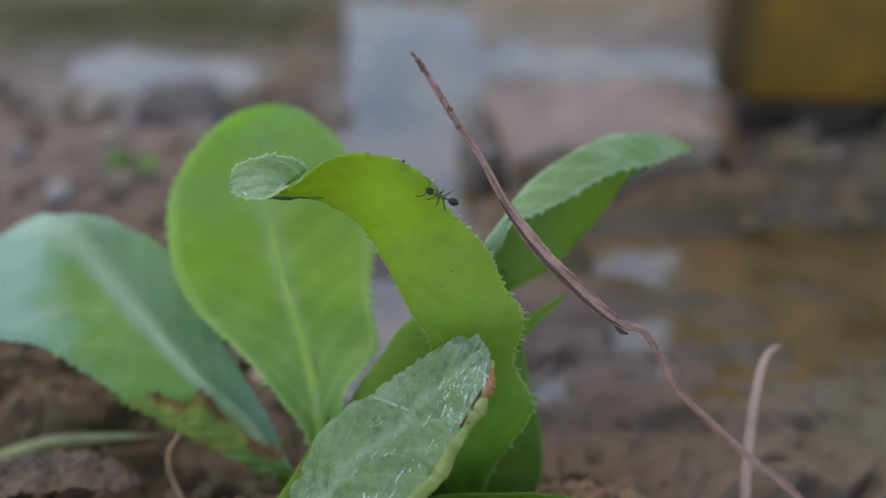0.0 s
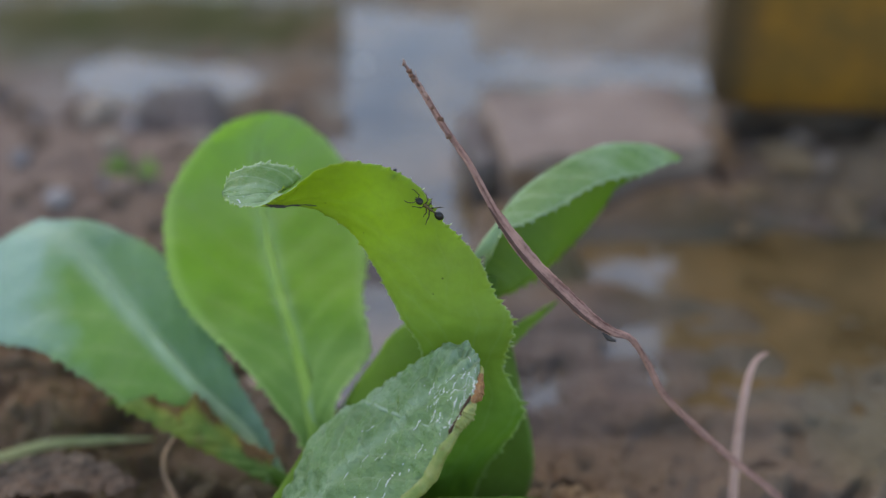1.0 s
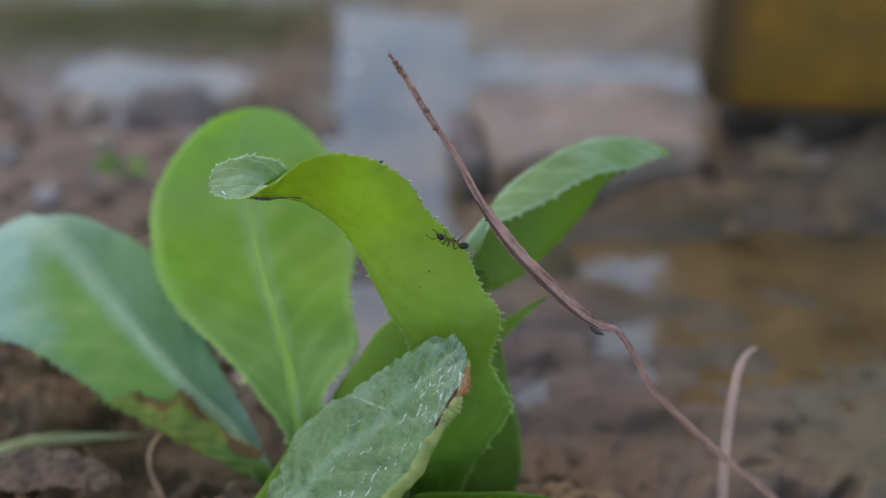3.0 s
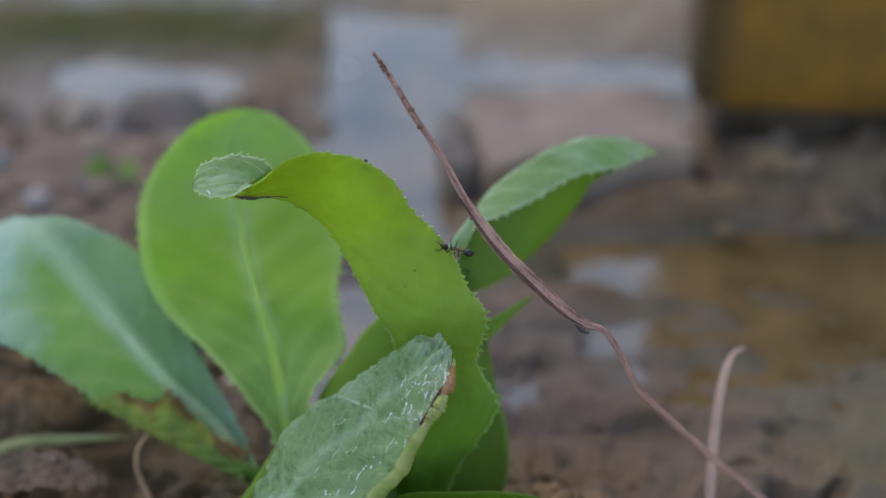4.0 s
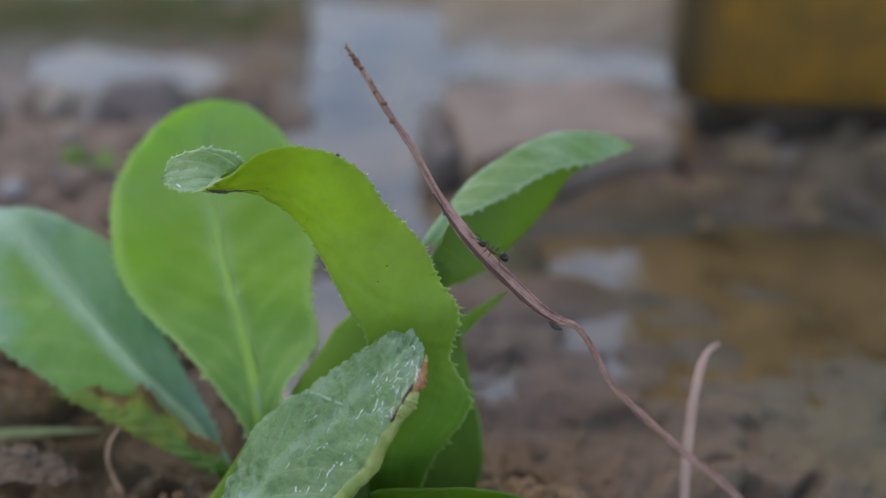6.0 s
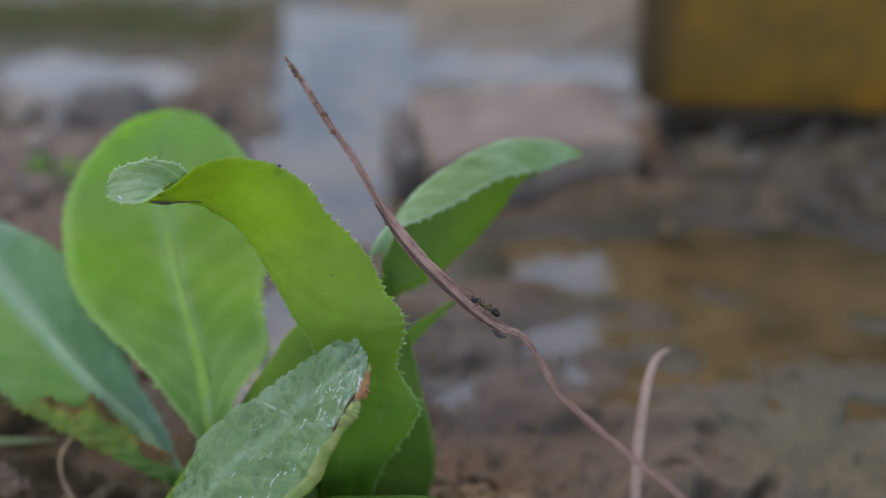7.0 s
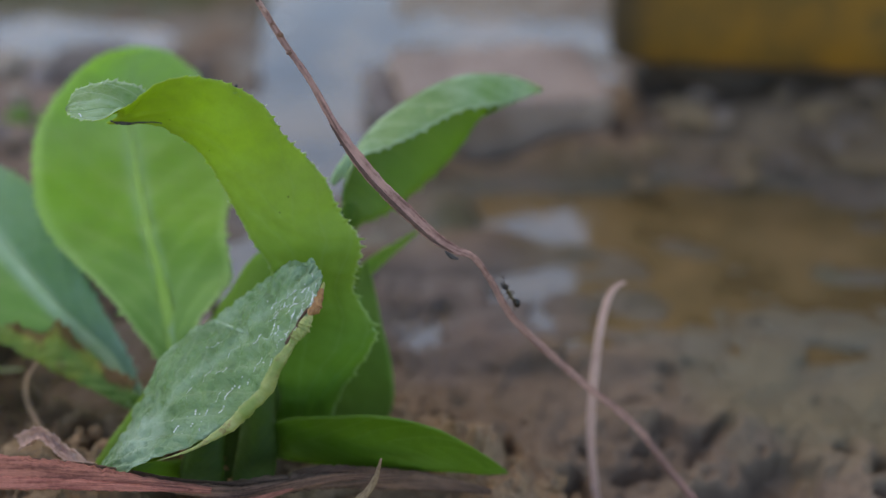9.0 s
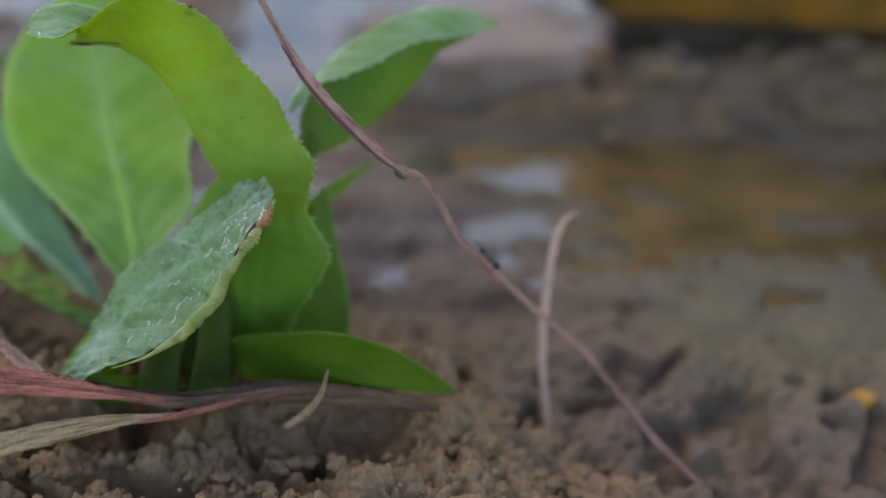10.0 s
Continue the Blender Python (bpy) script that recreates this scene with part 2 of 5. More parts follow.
    return n.surface(Base_Color=n.mix(n.math("MULTIPLY", wet, 0.35), colour, (0.05, 0.036, 0.024)), Roughness=gloss, Normal=n.bump(relief, 0.7, 0.0012))


def crumb_material(name, damp):
    n = Nodes(name)
    tint = n.add("ShaderNodeNewGeometry").outputs["Random Per Island"]
    grain = n.noise(1400, 7, 0.7)
    colour = n.mix(tint, n.ramp(grain, (0.3, (0.20, 0.126, 0.075)), (0.7, (0.40, 0.268, 0.168))), n.ramp(grain, (0.3, (0.22, 0.139, 0.083)), (0.7, (0.43, 0.288, 0.181))))
    colour = n.mix(damp, colour, n.mix(tint, (0.12, 0.084, 0.072), (0.36, 0.265, 0.225)))
    return n.surface(Base_Color=colour, Roughness=0.9, Specular_IOR_Level=0.05, Normal=n.bump(grain, 0.8, 0.0006))


def stone_material(name, a, b, rough=0.75, scale=260):
    n = Nodes(name)
    fine = n.noise(scale * 4, 6, 0.7)
    broad = n.noise(scale * 0.4, 5)
    colour = n.mix(n.ramp(broad, (0.35, 0.0), (0.65, 1.0)), a, b)
    colour = n.mix(n.ramp(fine, (0.3, 0.0), (0.75, 0.5)), colour, tuple(c * 0.5 for c in a))
    return n.surface(Base_Color=colour, Roughness=n.ramp(broad, (0.3, rough - 0.2), (0.7, rough + 0.1)), Normal=n.bump(n.math("ADD", fine, broad), 0.6, 0.0008))


def water_material():
    n = Nodes("muddy_water")
    ripple = n.noise(55, 3)
    silt = n.ramp(n.noise(38, 7, 0.65), (0.34, (0.080, 0.054, 0.024)), (0.5, (0.195, 0.132, 0.063)), (0.68, (0.33, 0.205, 0.098)))
    return n.surface(Base_Color=silt, Roughness=0.04, IOR=2.12, Transmission_Weight=0.2, Normal=n.bump(n.math("ADD", ripple, n.math("MULTIPLY", n.noise(190, 2), 0.25)), 0.25, 0.002))


def plastic_material():
    n = Nodes("yellow_paint")
    dirt = n.ramp(n.noise(60, 7, 0.7), (0.36, 0.0), (0.62, 0.9))
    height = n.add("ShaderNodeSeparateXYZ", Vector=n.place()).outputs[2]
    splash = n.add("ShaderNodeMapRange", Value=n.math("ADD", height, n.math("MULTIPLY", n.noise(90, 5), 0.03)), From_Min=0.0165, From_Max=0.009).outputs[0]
    colour = n.ramp(n.noise(22, 4), (0.35, (0.285, 0.125, 0.013)), (0.65, (0.39, 0.178, 0.020)))
    colour = n.mix(dirt, colour, (0.145, 0.085, 0.020))
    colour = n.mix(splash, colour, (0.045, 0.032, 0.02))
    # turns dark brown towards the left end, with a ragged border
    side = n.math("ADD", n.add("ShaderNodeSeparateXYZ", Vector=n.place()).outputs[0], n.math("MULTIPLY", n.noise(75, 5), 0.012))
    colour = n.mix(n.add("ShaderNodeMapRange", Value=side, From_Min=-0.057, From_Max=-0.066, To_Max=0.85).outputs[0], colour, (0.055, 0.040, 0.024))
    return n.surface(Base_Color=colour, Roughness=0.5, Normal=n.bump(n.noise(300, 5), 0.3, 0.0006))


def ant_material(name, colour, rough):
    n = Nodes(name)
    tone = n.ramp(n.noise(2500, 3), (0.3, tuple(c * 0.6 for c in colour)), (0.7, colour))
    return n.surface(Base_Color=tone, Roughness=rough, Normal=n.bump(n.noise(9000, 3), 0.2, 0.00005))


M_RIB = rib_material()
M_RIB_SOFT = rib_material("soft_rib", (0.19, 0.375, 0.05), (0.225, 0.40, 0.08))
M_CREASE = rib_material("pale_crease", (0.25, 0.37, 0.23), (0.31, 0.43, 0.29))
M_RIB_PALE = rib_material("pale_rib", (0.25, 0.42, 0.21), (0.33, 0.49, 0.30))
M_STEM = dry_material("dry_stem", (0.115, 0.042, 0.033), (0.46, 0.25, 0.205), stretch=(4.0, 16.0, 1.0))
M_FOLD = dry_material("stem_fold", (0.05, 0.024, 0.018), (0.13, 0.065, 0.05))
M_STALK = dry_material("pale_stalk", (0.36, 0.20, 0.155), (0.60, 0.385, 0.32))
M_STRAW = dry_material("straw", (0.18, 0.10, 0.046), (0.48, 0.33, 0.185), stretch=(12.0, 5.0, 1.0), cracks=0.6)
M_RED = dry_material("red_twig", (0.17, 0.042, 0.030), (0.48, 0.165, 0.115), stretch=(12.0, 5.0, 1.0), cracks=0.45)
M_REDDER = dry_material("red_strand", (0.26, 0.058, 0.045), (0.56, 0.19, 0.14), stretch=(12.0, 5.0, 1.0), cracks=0.4)
M_BROWN = dry_material("brown_twig", (0.075, 0.036, 0.022), (0.26, 0.125, 0.08), stretch=(12.0, 5.0, 1.0), cracks=0.6)
M_BARK = dry_material("brown_bark", (0.055, 0.028, 0.017), (0.20, 0.105, 0.068), stretch=(12.0, 5.0, 1.0), cracks=0.7)
M_LITTER = dry_material("dead_leaf", (0.085, 0.053, 0.034), (0.20, 0.13, 0.088), cracks=0.4)
M_CURL = dry_material("dry_curl", (0.14, 0.085, 0.05), (0.34, 0.23, 0.14))
M_TENDRIL = dry_material("tendril", (0.34, 0.19, 0.105), (0.58, 0.37, 0.23))
M_BLADE = dry_material("grass_blade", (0.33, 0.35, 0.12), (0.52, 0.52, 0.24), 0.6)
M_DARK = dry_material("dark_knot", (0.03, 0.026, 0.026), (0.085, 0.075, 0.07))


def rim_material():
    n = Nodes("leaf_rolled_rim")
    tone = n.ramp(n.noise(260, 4), (0.35, (0.165, 0.245, 0.05)), (0.65, (0.35, 0.375, 0.135)))
    rust = n.ramp(n.noise(300, 7, 0.72), (0.55, 0.0), (0.66, 0.9))
    return n.surface(Base_Color=n.mix(rust, tone, (0.17, 0.06, 0.02)), Roughness=0.45, Normal=n.bump(n.noise(900, 4), 0.5, 0.0004))


M_RIM = rim_material()
M_RUST = dry_material("rusty_edge", (0.16, 0.055, 0.02), (0.42, 0.21, 0.08), 0.5)
M_CRACK = dry_material("dead_tissue", (0.035, 0.014, 0.008), (0.13, 0.055, 0.03), 0.6)
M_SOIL, M_CRUMB, M_CRUMB_DAMP = ground_material(), crumb_material("soil_crumb", 0.0), crumb_material("damp_crumb", 0.75)
M_BRICK = stone_material("weathered_brick", (0.25, 0.165, 0.13), (0.43, 0.32, 0.27), scale=110)
M_CHIP = stone_material("brick_core", (0.20, 0.10, 0.055), (0.30, 0.165, 0.09), scale=150)
# darker tone that gives the brick's left end its shade
M_BRICK_END = stone_material("brick_end_shade", (0.12, 0.095, 0.088), (0.22, 0.175, 0.16), scale=150)
# dark enough that the stone reads as the shaded gap under the container
M_SLAB_SHADE = stone_material("slab_shade", (0.045, 0.030, 0.021), (0.12, 0.075, 0.05), scale=95)
M_PEBBLES = [stone_material("pebble_tan", (0.34, 0.25, 0.19), (0.44, 0.35, 0.28)), stone_material("pebble_grey", (0.20, 0.19, 0.20), (0.33, 0.31, 0.31)),
             stone_material("pebble_dark", (0.09, 0.07, 0.065), (0.16, 0.125, 0.115))]
M_PALE = stone_material("pebble_white", (0.40, 0.35, 0.34), (0.48, 0.43, 0.42))
M_ORANGE = stone_material("orange_grain", (0.62, 0.27, 0.04), (0.75, 0.40, 0.08), 0.5)
M_WATER, M_YELLOW = water_material(), plastic_material()
M_ANT, M_ANT_THORAX, M_ANT_LEG = ant_material("ant_black", (0.014, 0.012, 0.011), 0.3), ant_material("ant_amber", (0.15, 0.105, 0.03), 0.35), ant_material("ant_leg", (0.07, 0.045, 0.02), 0.35)


# glossy white for glints painted on leaves and water
def glint_material():
    n = Nodes("white_glint")
    return n.surface(Base_Color=(0.85, 0.9, 0.85), Roughness=0.08, IOR=1.6, Coat_Weight=0.5)


M_GLINT = glint_material()
M_BRISTLE = Nodes("bristle").surface(Base_Color=(0.54, 0.66, 0.34), Roughness=0.4)
M_DROP = Nodes("water_drop").surface(Base_Color=(0.95, 1.0, 0.95), Roughness=0.02, IOR=1.33, Transmission_Weight=1.0)


# ---- mesh helpers ----
MM = 0.001


def mesh_object(name, verts, faces, materials, parent=None, slots=None, uvs=None, smooth=True):
    data = bpy.data.meshes.new(name)
    data.from_pydata([tuple(v) for v in verts], [], faces)
    for m in materials:
        data.materials.append(m)
    if slots is not None:
        data.polygons.foreach_set("material_index", slots)
    if smooth:
        data.polygons.foreach_set("use_smooth", [True] * len(data.polygons))
    if uvs is not None:
        layer = data.uv_layers.new(name="UVMap")
        index = np.empty(len(data.loops), dtype=np.int32)
        data.loops.foreach_get("vertex_index", index)
        layer.data.foreach_set("uv", np.asarray(uvs, dtype=np.float32)[index].ravel())
    data.update()
    ob = new(name, data)
    if parent is not None:
        ob.parent = parent
    return ob


def part(name, bm, material, parent, label=""):
    data = bpy.data.meshes.new(name)
    bm.normal_update()
    bm.to_mesh(data)
    bm.free()
    data.materials.append(material)
    data.polygons.foreach_set("use_smooth", [True] * len(data.polygons))
    ob = new(name, data)
    if parent is not None:
        ob.parent = parent
    return tagged(ob, label) if label else ob


def smooth_line(points, n):
    """n + 1 places along a smooth curve through the points, evenly from point to point."""
    p = np.asarray(points, float)
    q = np.vstack([2 * p[0] - p[1], p, 2 * p[-1] - p[-2]])
    fine = []
    for i in range(1, len(q) - 2):
        t = np.linspace(0, 1, 24, endpoint=False)[:, None]
        a, b, c, d = q[i - 1], q[i], q[i + 1], q[i + 2]
        fine.append(0.5 * (2 * b + (c - a) * t + (2 * a - 5 * b + 4 * c - d) * t**2 + (3 * b - a - 3 * c + d) * t**3))
    return resample(np.vstack(fine + [p[-1:]]), n)


def resample(line, n):
    at = np.linspace(0, len(line) - 1, n + 1)
    i = np.minimum(at.astype(int), len(line) - 2)
    f = (at - i)[:, None]
    return line[i] * (1 - f) + line[i + 1] * f


def step(v, a, b):
    f = min(1.0, max(0.0, (v - a) / (b - a)))
    return f * f * (3 - 2 * f)


def unit(v):
    return v / np.maximum(np.linalg.norm(v, axis=-1, keepdims=True), 1e-9)


def tube(name, points, radii, material, parent=None, sides=10, n=60, flat=1.0, lumps=0.0, seed=0, groove=0.0, twist=0.0):
    """A tapering stalk along a curve, in mm: flat squeezes it, lumps makes it uneven, groove folds it along its length."""
    line = smooth_line(points, n)
    n = len(line) - 1
    r = np.interp(np.linspace(0, 1, n + 1), np.linspace(0, 1, len(radii)), radii)
    t = unit(np.gradient(line, axis=0))
    ref = np.array([0.0, -0.8, 0.6])
    side = unit(np.cross(t, ref))
    up = np.cross(side, t)
    rng = np.random.RandomState(seed)
    bumps = 1 + lumps * np.convolve(rng.randn(n + 1), np.ones(3) / 3, "same")
    verts = []
    for i in range(n + 1):
        for k in range(sides):
            a = 2 * math.pi * k / sides + twist * i / n
            s, c = math.sin(a), math.cos(a)
            w = r[i] * bumps[i] * (1 - groove * max(0.0, s) ** 6) * (1 + lumps * 0.35 * rng.randn())
            verts.append((line[i] + side[i] * c * w + up[i] * s * w * flat) * MM)
    faces = [(i * sides + k, i * sides + (k + 1) % sides, (i + 1) * sides + (k + 1) % sides, (i + 1) * sides + k) for i in range(n) for k in range(sides)]
    faces += [tuple(range(sides))[::-1], tuple(n * sides + k for k in range(sides))]
    uv = [(abs(2 * k / sides - 1), i / n) for i in range(n + 1) for k in range(sides)]
    return mesh_object(name, verts, faces, [material], parent, uvs=uv)


def leaf(name, left, right, mid=None, bulge=0.0, near=None, far=None, teeth=0.35, period=1.7, n=220, across=16, thick=0.22, crinkle=0.12, seed=1, parent=None, ragged=0.0, crease=0.0, spines=((1, 1), (1, 1)), fine=0.5, rumple=0.0):
    """A leaf from its two margins and its midrib, base to tip, in mm. near: the skin on the side of the left-to-right by base-to-tip normal."""
    rng = np.random.RandomState(seed)
    a, b = resample(smooth_line(left, 400), n), resample(smooth_line(right, 400), n)
    t = unit(np.gradient((a + b) / 2, axis=0))
    if mid is None:
        flat_n = unit(np.cross(b - a, t))
        c = (a + b) / 2 + flat_n * bulge * np.sin(np.linspace(0.15, 1, n + 1) * math.pi)[:, None]
    else:
        c = resample(smooth_line(mid, 400), n)
    u = np.linspace(-1, 1, across + 1)
    u = np.sign(u) * np.abs(u) ** 0.9
    grid = c[:, None] + u[None, :, None] * ((b - a) / 2)[:, None] + (u**2)[None, :, None] * ((a + b) / 2 - c)[:, None]
    if crease:
        straight = c[:, None] + np.maximum(u, 0)[None, :, None] * (b - c)[:, None] + np.maximum(-u, 0)[None, :, None] * (a - c)[:, None]
        grid = (1 - crease) * grid + crease * straight
    # toothed margins
    for edge, out, strength in ((0, unit(a - c), spines[0]), (across, unit(b - c), spines[1])):
        stride = np.linalg.norm(np.diff(grid[:, edge], axis=0), axis=1)
        s = np.concatenate([[0], np.cumsum(stride)])
        at = 2.0
        push = np.zeros(n + 1)
        while at < s[-1]:
            size, wide = teeth * rng.uniform(0.4, 1.4) * np.interp(at / s[-1], np.linspace(0, 1, len(strength)), strength), rng.uniform(0.2, 0.36)
            push += size * np.clip(1 - np.abs(s - at) / wide, 0, None)
            at += period * rng.uniform(0.55, 1.5)
        if ragged:
            push -= ragged * np.abs(np.convolve(rng.randn(n + 1), np.ones(9) / 3, "same"))
        grid[:, edge] += out * push[:, None]
        inner = 1 if edge == 0 else across - 1
        grid[:, inner] += out * (0.25 * push)[:, None]
    gu, gv = np.gradient(grid, axis=1), np.gradient(grid, axis=0)
    normal = unit(np.cross(gu, gv))
    relief = np.empty(grid.shape[:2])
    for i in range(n + 1):
        for j in range(across + 1):
            v = i / n
            p = Vector(grid[i, j] * 0.22)
            quilt = math.cos(2 * math.pi * (9 * v - 2.1 * abs(u[j]))) * 0.45 * (1 - abs(u[j]) ** 4) * min(1, 8 * abs(u[j]))
            relief[i, j] = crinkle * (quilt + 1.2 * noise.noise(p + Vector((seed, 0, 0))) + fine * noise.noise(Vector(p * 3)))
            if rumple:
                relief[i, j] += rumple * step(v, 0.25, 0.6) * (noise.noise(Vector((p.x * 7, p.y * 4, p.z * 4))) + 0.5 * abs(noise.noise(Vector(p * 11))))
    grid = grid + normal * relief[..., None]
    body = thick / 2 * (1 - np.abs(u) ** 8 * 0.8)
    top, low = grid + normal * body[None, :, None], grid - normal * body[None, :, None]
    verts = np.vstack([top.reshape(-1, 3), low.reshape(-1, 3)]) * MM
    w, off = across + 1, (n + 1) * (across + 1)
    faces, slots = [], []
    for i in range(n):
        for j in range(across):
            q = (i * w + j, i * w + j + 1, (i + 1) * w + j + 1, (i + 1) * w + j)
            faces += [q, tuple(off + k for k in q[::-1])]
            slots += [0, 1]
    ring = [i * w for i in range(n + 1)] + [n * w + j for j in range(1, w)] + [i * w + across for i in range(n - 1, -1, -1)] + [j for j in range(across - 1, 0, -1)]
    for k, one in enumerate(ring):
        two = ring[(k + 1) % len(ring)]
        faces.append((one, two, off + two, off + one))
        slots.append(0)
    uv = [(0.5 + 0.5 * u[j], i / n) for i in range(n + 1) for j in range(across + 1)] * 2
    ob = mesh_object(name, verts, faces, [near, far], parent, slots, uv)
    return ob, grid, normal


def rib(grid, normal, parent, wide=0.45, lift=0.10, to=0.93, across=8, skin=None):
    """The raised midrib of a leaf, on its near or its far side."""
    n = len(grid) - 1
    at = np.linspace(0, n * to, 14).astype(int)
    points = grid[at, across] + normal[at, across] * lift
    return tube("midrib", points, [wide, wide * 0.75, wide * 0.55, wide * 0.35, 0.08], skin or M_RIB, parent, sides=8, n=70, flat=0.14)


# ---- ground ----
def blob(x, y, cx, cy, rx, ry):
    return math.exp(-(((x - cx) / rx) ** 2 + ((y - cy) / ry) ** 2) ** 1.5)


def channel(x, y):
    """A flooded rut that leads away from the plant, with clean sides."""
    wob = 0.0012 * noise.noise(Vector((x * 80, y * 45, 4.4)))
    left, right = -0.0205 - 0.1295 * (y - 0.22) + wob, 0.0055 + wob
    return step(x, left - 0.0012, left + 0.0018) * (1 - step(x, right - 0.0015, right + 0.002)) * step(y, 0.205, 0.214) * (1 - step(y + wob * 3, 0.330, 0.342))


def soil_height(x, y):
    """The soil: a low bank under the plant, mud and hollows beyond it, in metres."""
    left = 1 - step(x + 0.35 * (y - 0.11), 0.028, 0.052)
    front = 1 - step(y + 0.15 * abs(x), 0.118, 0.152)
    bank = max(0.0135 * left * front, 0.0042 * (1 - step(x, 0.055, 0.075)) * (1 - step(y + 0.2 * x, 0.112, 0.128)))
    far_left = 0.0075 * (1 - step(x, -0.075, -0.030)) * (1 - step(y, 0.225, 0.275))
    z = -0.0086 + max(bank, far_left) * (1 - step(math.hypot(x, y - 0.15), 0.22, 0.45))
    d = 0.0012 * noise.noise(Vector((x * 34, y * 60, 0.3)))
    d += 0.0011 * noise.noise(Vector((x * 90, y * 130, 2.1))) * (0.6 + left)
    d += 0.0016 * noise.noise(Vector((x * 55, y * 85, 7.7))) * step(y, 0.15, 0.18) + 0.0007 * noise.noise(Vector((x * 160, y * 300, 1.7))) * step(y, 0.15, 0.17)
    d += 0.0016 * noise.noise(Vector((x * 45, y * 170, 3.7))) * step(y, 0.14, 0.16)
    away = math.hypot(x, y - 0.15)
    if away < 0.6:
        near = 1 - step(y, 0.17, 0.30)
        clod = noise.turbulence(Vector((x * 230, y * 230, 5.0)), 4, True)
        d += near * 0.0011 * (clod - 0.6) * (0.6 + left)
        z += 0.0012 * (1 - step(y, 0.135, 0.160))
        z -= 0.0068 * blob(x, y, -0.0190, 0.1072, 0.0090, 0.0050) + 0.0080 * blob(x, y, 0.0185, 0.1085, 0.0075, 0.0058) + 0.0016 * blob(x, y, 0.004, 0.1050, 0.036, 0.0062)
        d += 0.0022 * (1 - step(y, 0.100, 0.104)) * (noise.turbulence(Vector((x * 120, y * 120, 9.0)), 3, True) - 0.4) * left
        z -= 0.0048 * channel(x, y)
        z -= 0.0056 * blob(x, y, -0.077, 0.288, 0.027, 0.0115)
        z += 0.0095 * blob(x, y, 0.054, 0.2210, 0.016, 0.0065)
        z -= 0.0036 * blob(x, y, 0.0425, 0.2055, 0.0130, 0.0072)
        z -= 0.0021 * blob(x, y, 0.0410, 0.1800, 0.0075, 0.0055)
        z += 0.0028 * blob(x, y, 0.0385, 0.1915, 0.0180, 0.0038)
        z += 0.0030 * blob(x, y, 0.0245, 0.2030, 0.0060, 0.0075)
        z += 0.0045 * blob(x, y, 0.020, 0.2175, 0.016, 0.0045)
        z -= 0.0044 * step(x, 0.003, 0.006) * (1 - step(x, 0.071, 0.075)) * step(y + 0.001 * noise.noise(Vector((x * 120, 0, 1))), 0.284, 0.287) * (1 - step(y + 0.003 * noise.noise(Vector((x * 60, 0, 5))), 0.301, 0.305))
        z += 0.0034 * noise.noise(Vector((x * 75, y * 150, 3.9))) * blob(x, y, 0.064, 0.194, 0.026, 0.024)
        z += 0.0016 * noise.noise(Vector((x * 110, y * 210, 8.2))) * blob(x, y, 0.090, 0.196, 0.060, 0.026)
        z -= 0.0060 * blob(x, y, -0.122, 0.334, 0.024, 0.0045)
        z -= 0.0055 * blob(x, y, -0.052, 0.326, 0.012, 0.0060)
        z += 0.0026 * blob(x, y, 0.024, 0.187, 0.030, 0.0055)
        z += 0.0022 * blob(x, y, 0.034, 0.157, 0.030, 0.0045)
        z -= 0.0025 * blob(x, y, 0.085, 0.198, 0.055, 0.026)
        z += 0.0030 * blob(x, y, -0.046, 0.285, 0.012, 0.035)
        z += 0.0026 * blob(x, y, -0.122, 0.283, 0.018, 0.020)
        z += 0.0052 * blob(x, y, -0.090, 0.322, 0.066, 0.017)
        z += 0.0020 * blob(x, y, -0.013, 0.204, 0.011, 0.008)
        z -= 0.0040 * blob(x, y, -0.0165, 0.1830, 0.0110, 0.0105)
        z += 0.0009 * blob(x, y, 0.0160, 0.1740, 0.0130, 0.0130)
        z += 0.0125 * blob(x, y, 0.118, 0.236, 0.056, 0.015)
        z += 0.0030 * blob(x, y, 0.030, 0.340, 0.060, 0.022)
    else:
        d *= 1 + 20 * step(away, 0.6, 8)
        z += 0.004 * step(away, 0.6, 2)
    return z + d


def build_ground():
    k = 460
    t = np.linspace(-1, 1, k + 1)
    spread = np.sinh(t * 9.2)
    spread = np.sign(spread) * (np.abs(t) * 0.17 + np.abs(spread) / np.sinh(9.2) * 70)
    xs, ys = spread + 0.01, spread + 0.17
    def bed(x, y):
        inside = min(x + 0.135, 0.135 - x, y - 0.076, 0.185 - y)
        return soil_height(x, y) - 0.0115 * step(inside, 0.003, 0.012)

    verts = [(x, y, bed(x, y)) for y in ys for x in xs]
    w = k + 1
    faces = [(j * w + i, j * w + i + 1, (j + 1) * w + i + 1, (j + 1) * w + i) for j in range(k) for i in range(k)]
    return tagged(mesh_object("ground", verts, faces, [M_SOIL]), "brown crumbly soil, wet and muddy round the puddles", "soil", kind="structure")


build_ground()
k = 24
pool = [(-0.45 + 0.9 * i / k, 0.150 + 0.9 * j / k, WATER) for j in range(k + 1) for i in range(k + 1)]
water = tagged(mesh_object("water", pool, [(j * (k + 1) + i, j * (k + 1) + i + 1, (j + 1) * (k + 1) + i + 1, (j + 1) * (k + 1) + i) for j in range(k) for i in range(k)], [M_WATER]),
               "shallow muddy puddle that mirrors the pale sky", "puddle", kind="structure")
water.visible_shadow = False


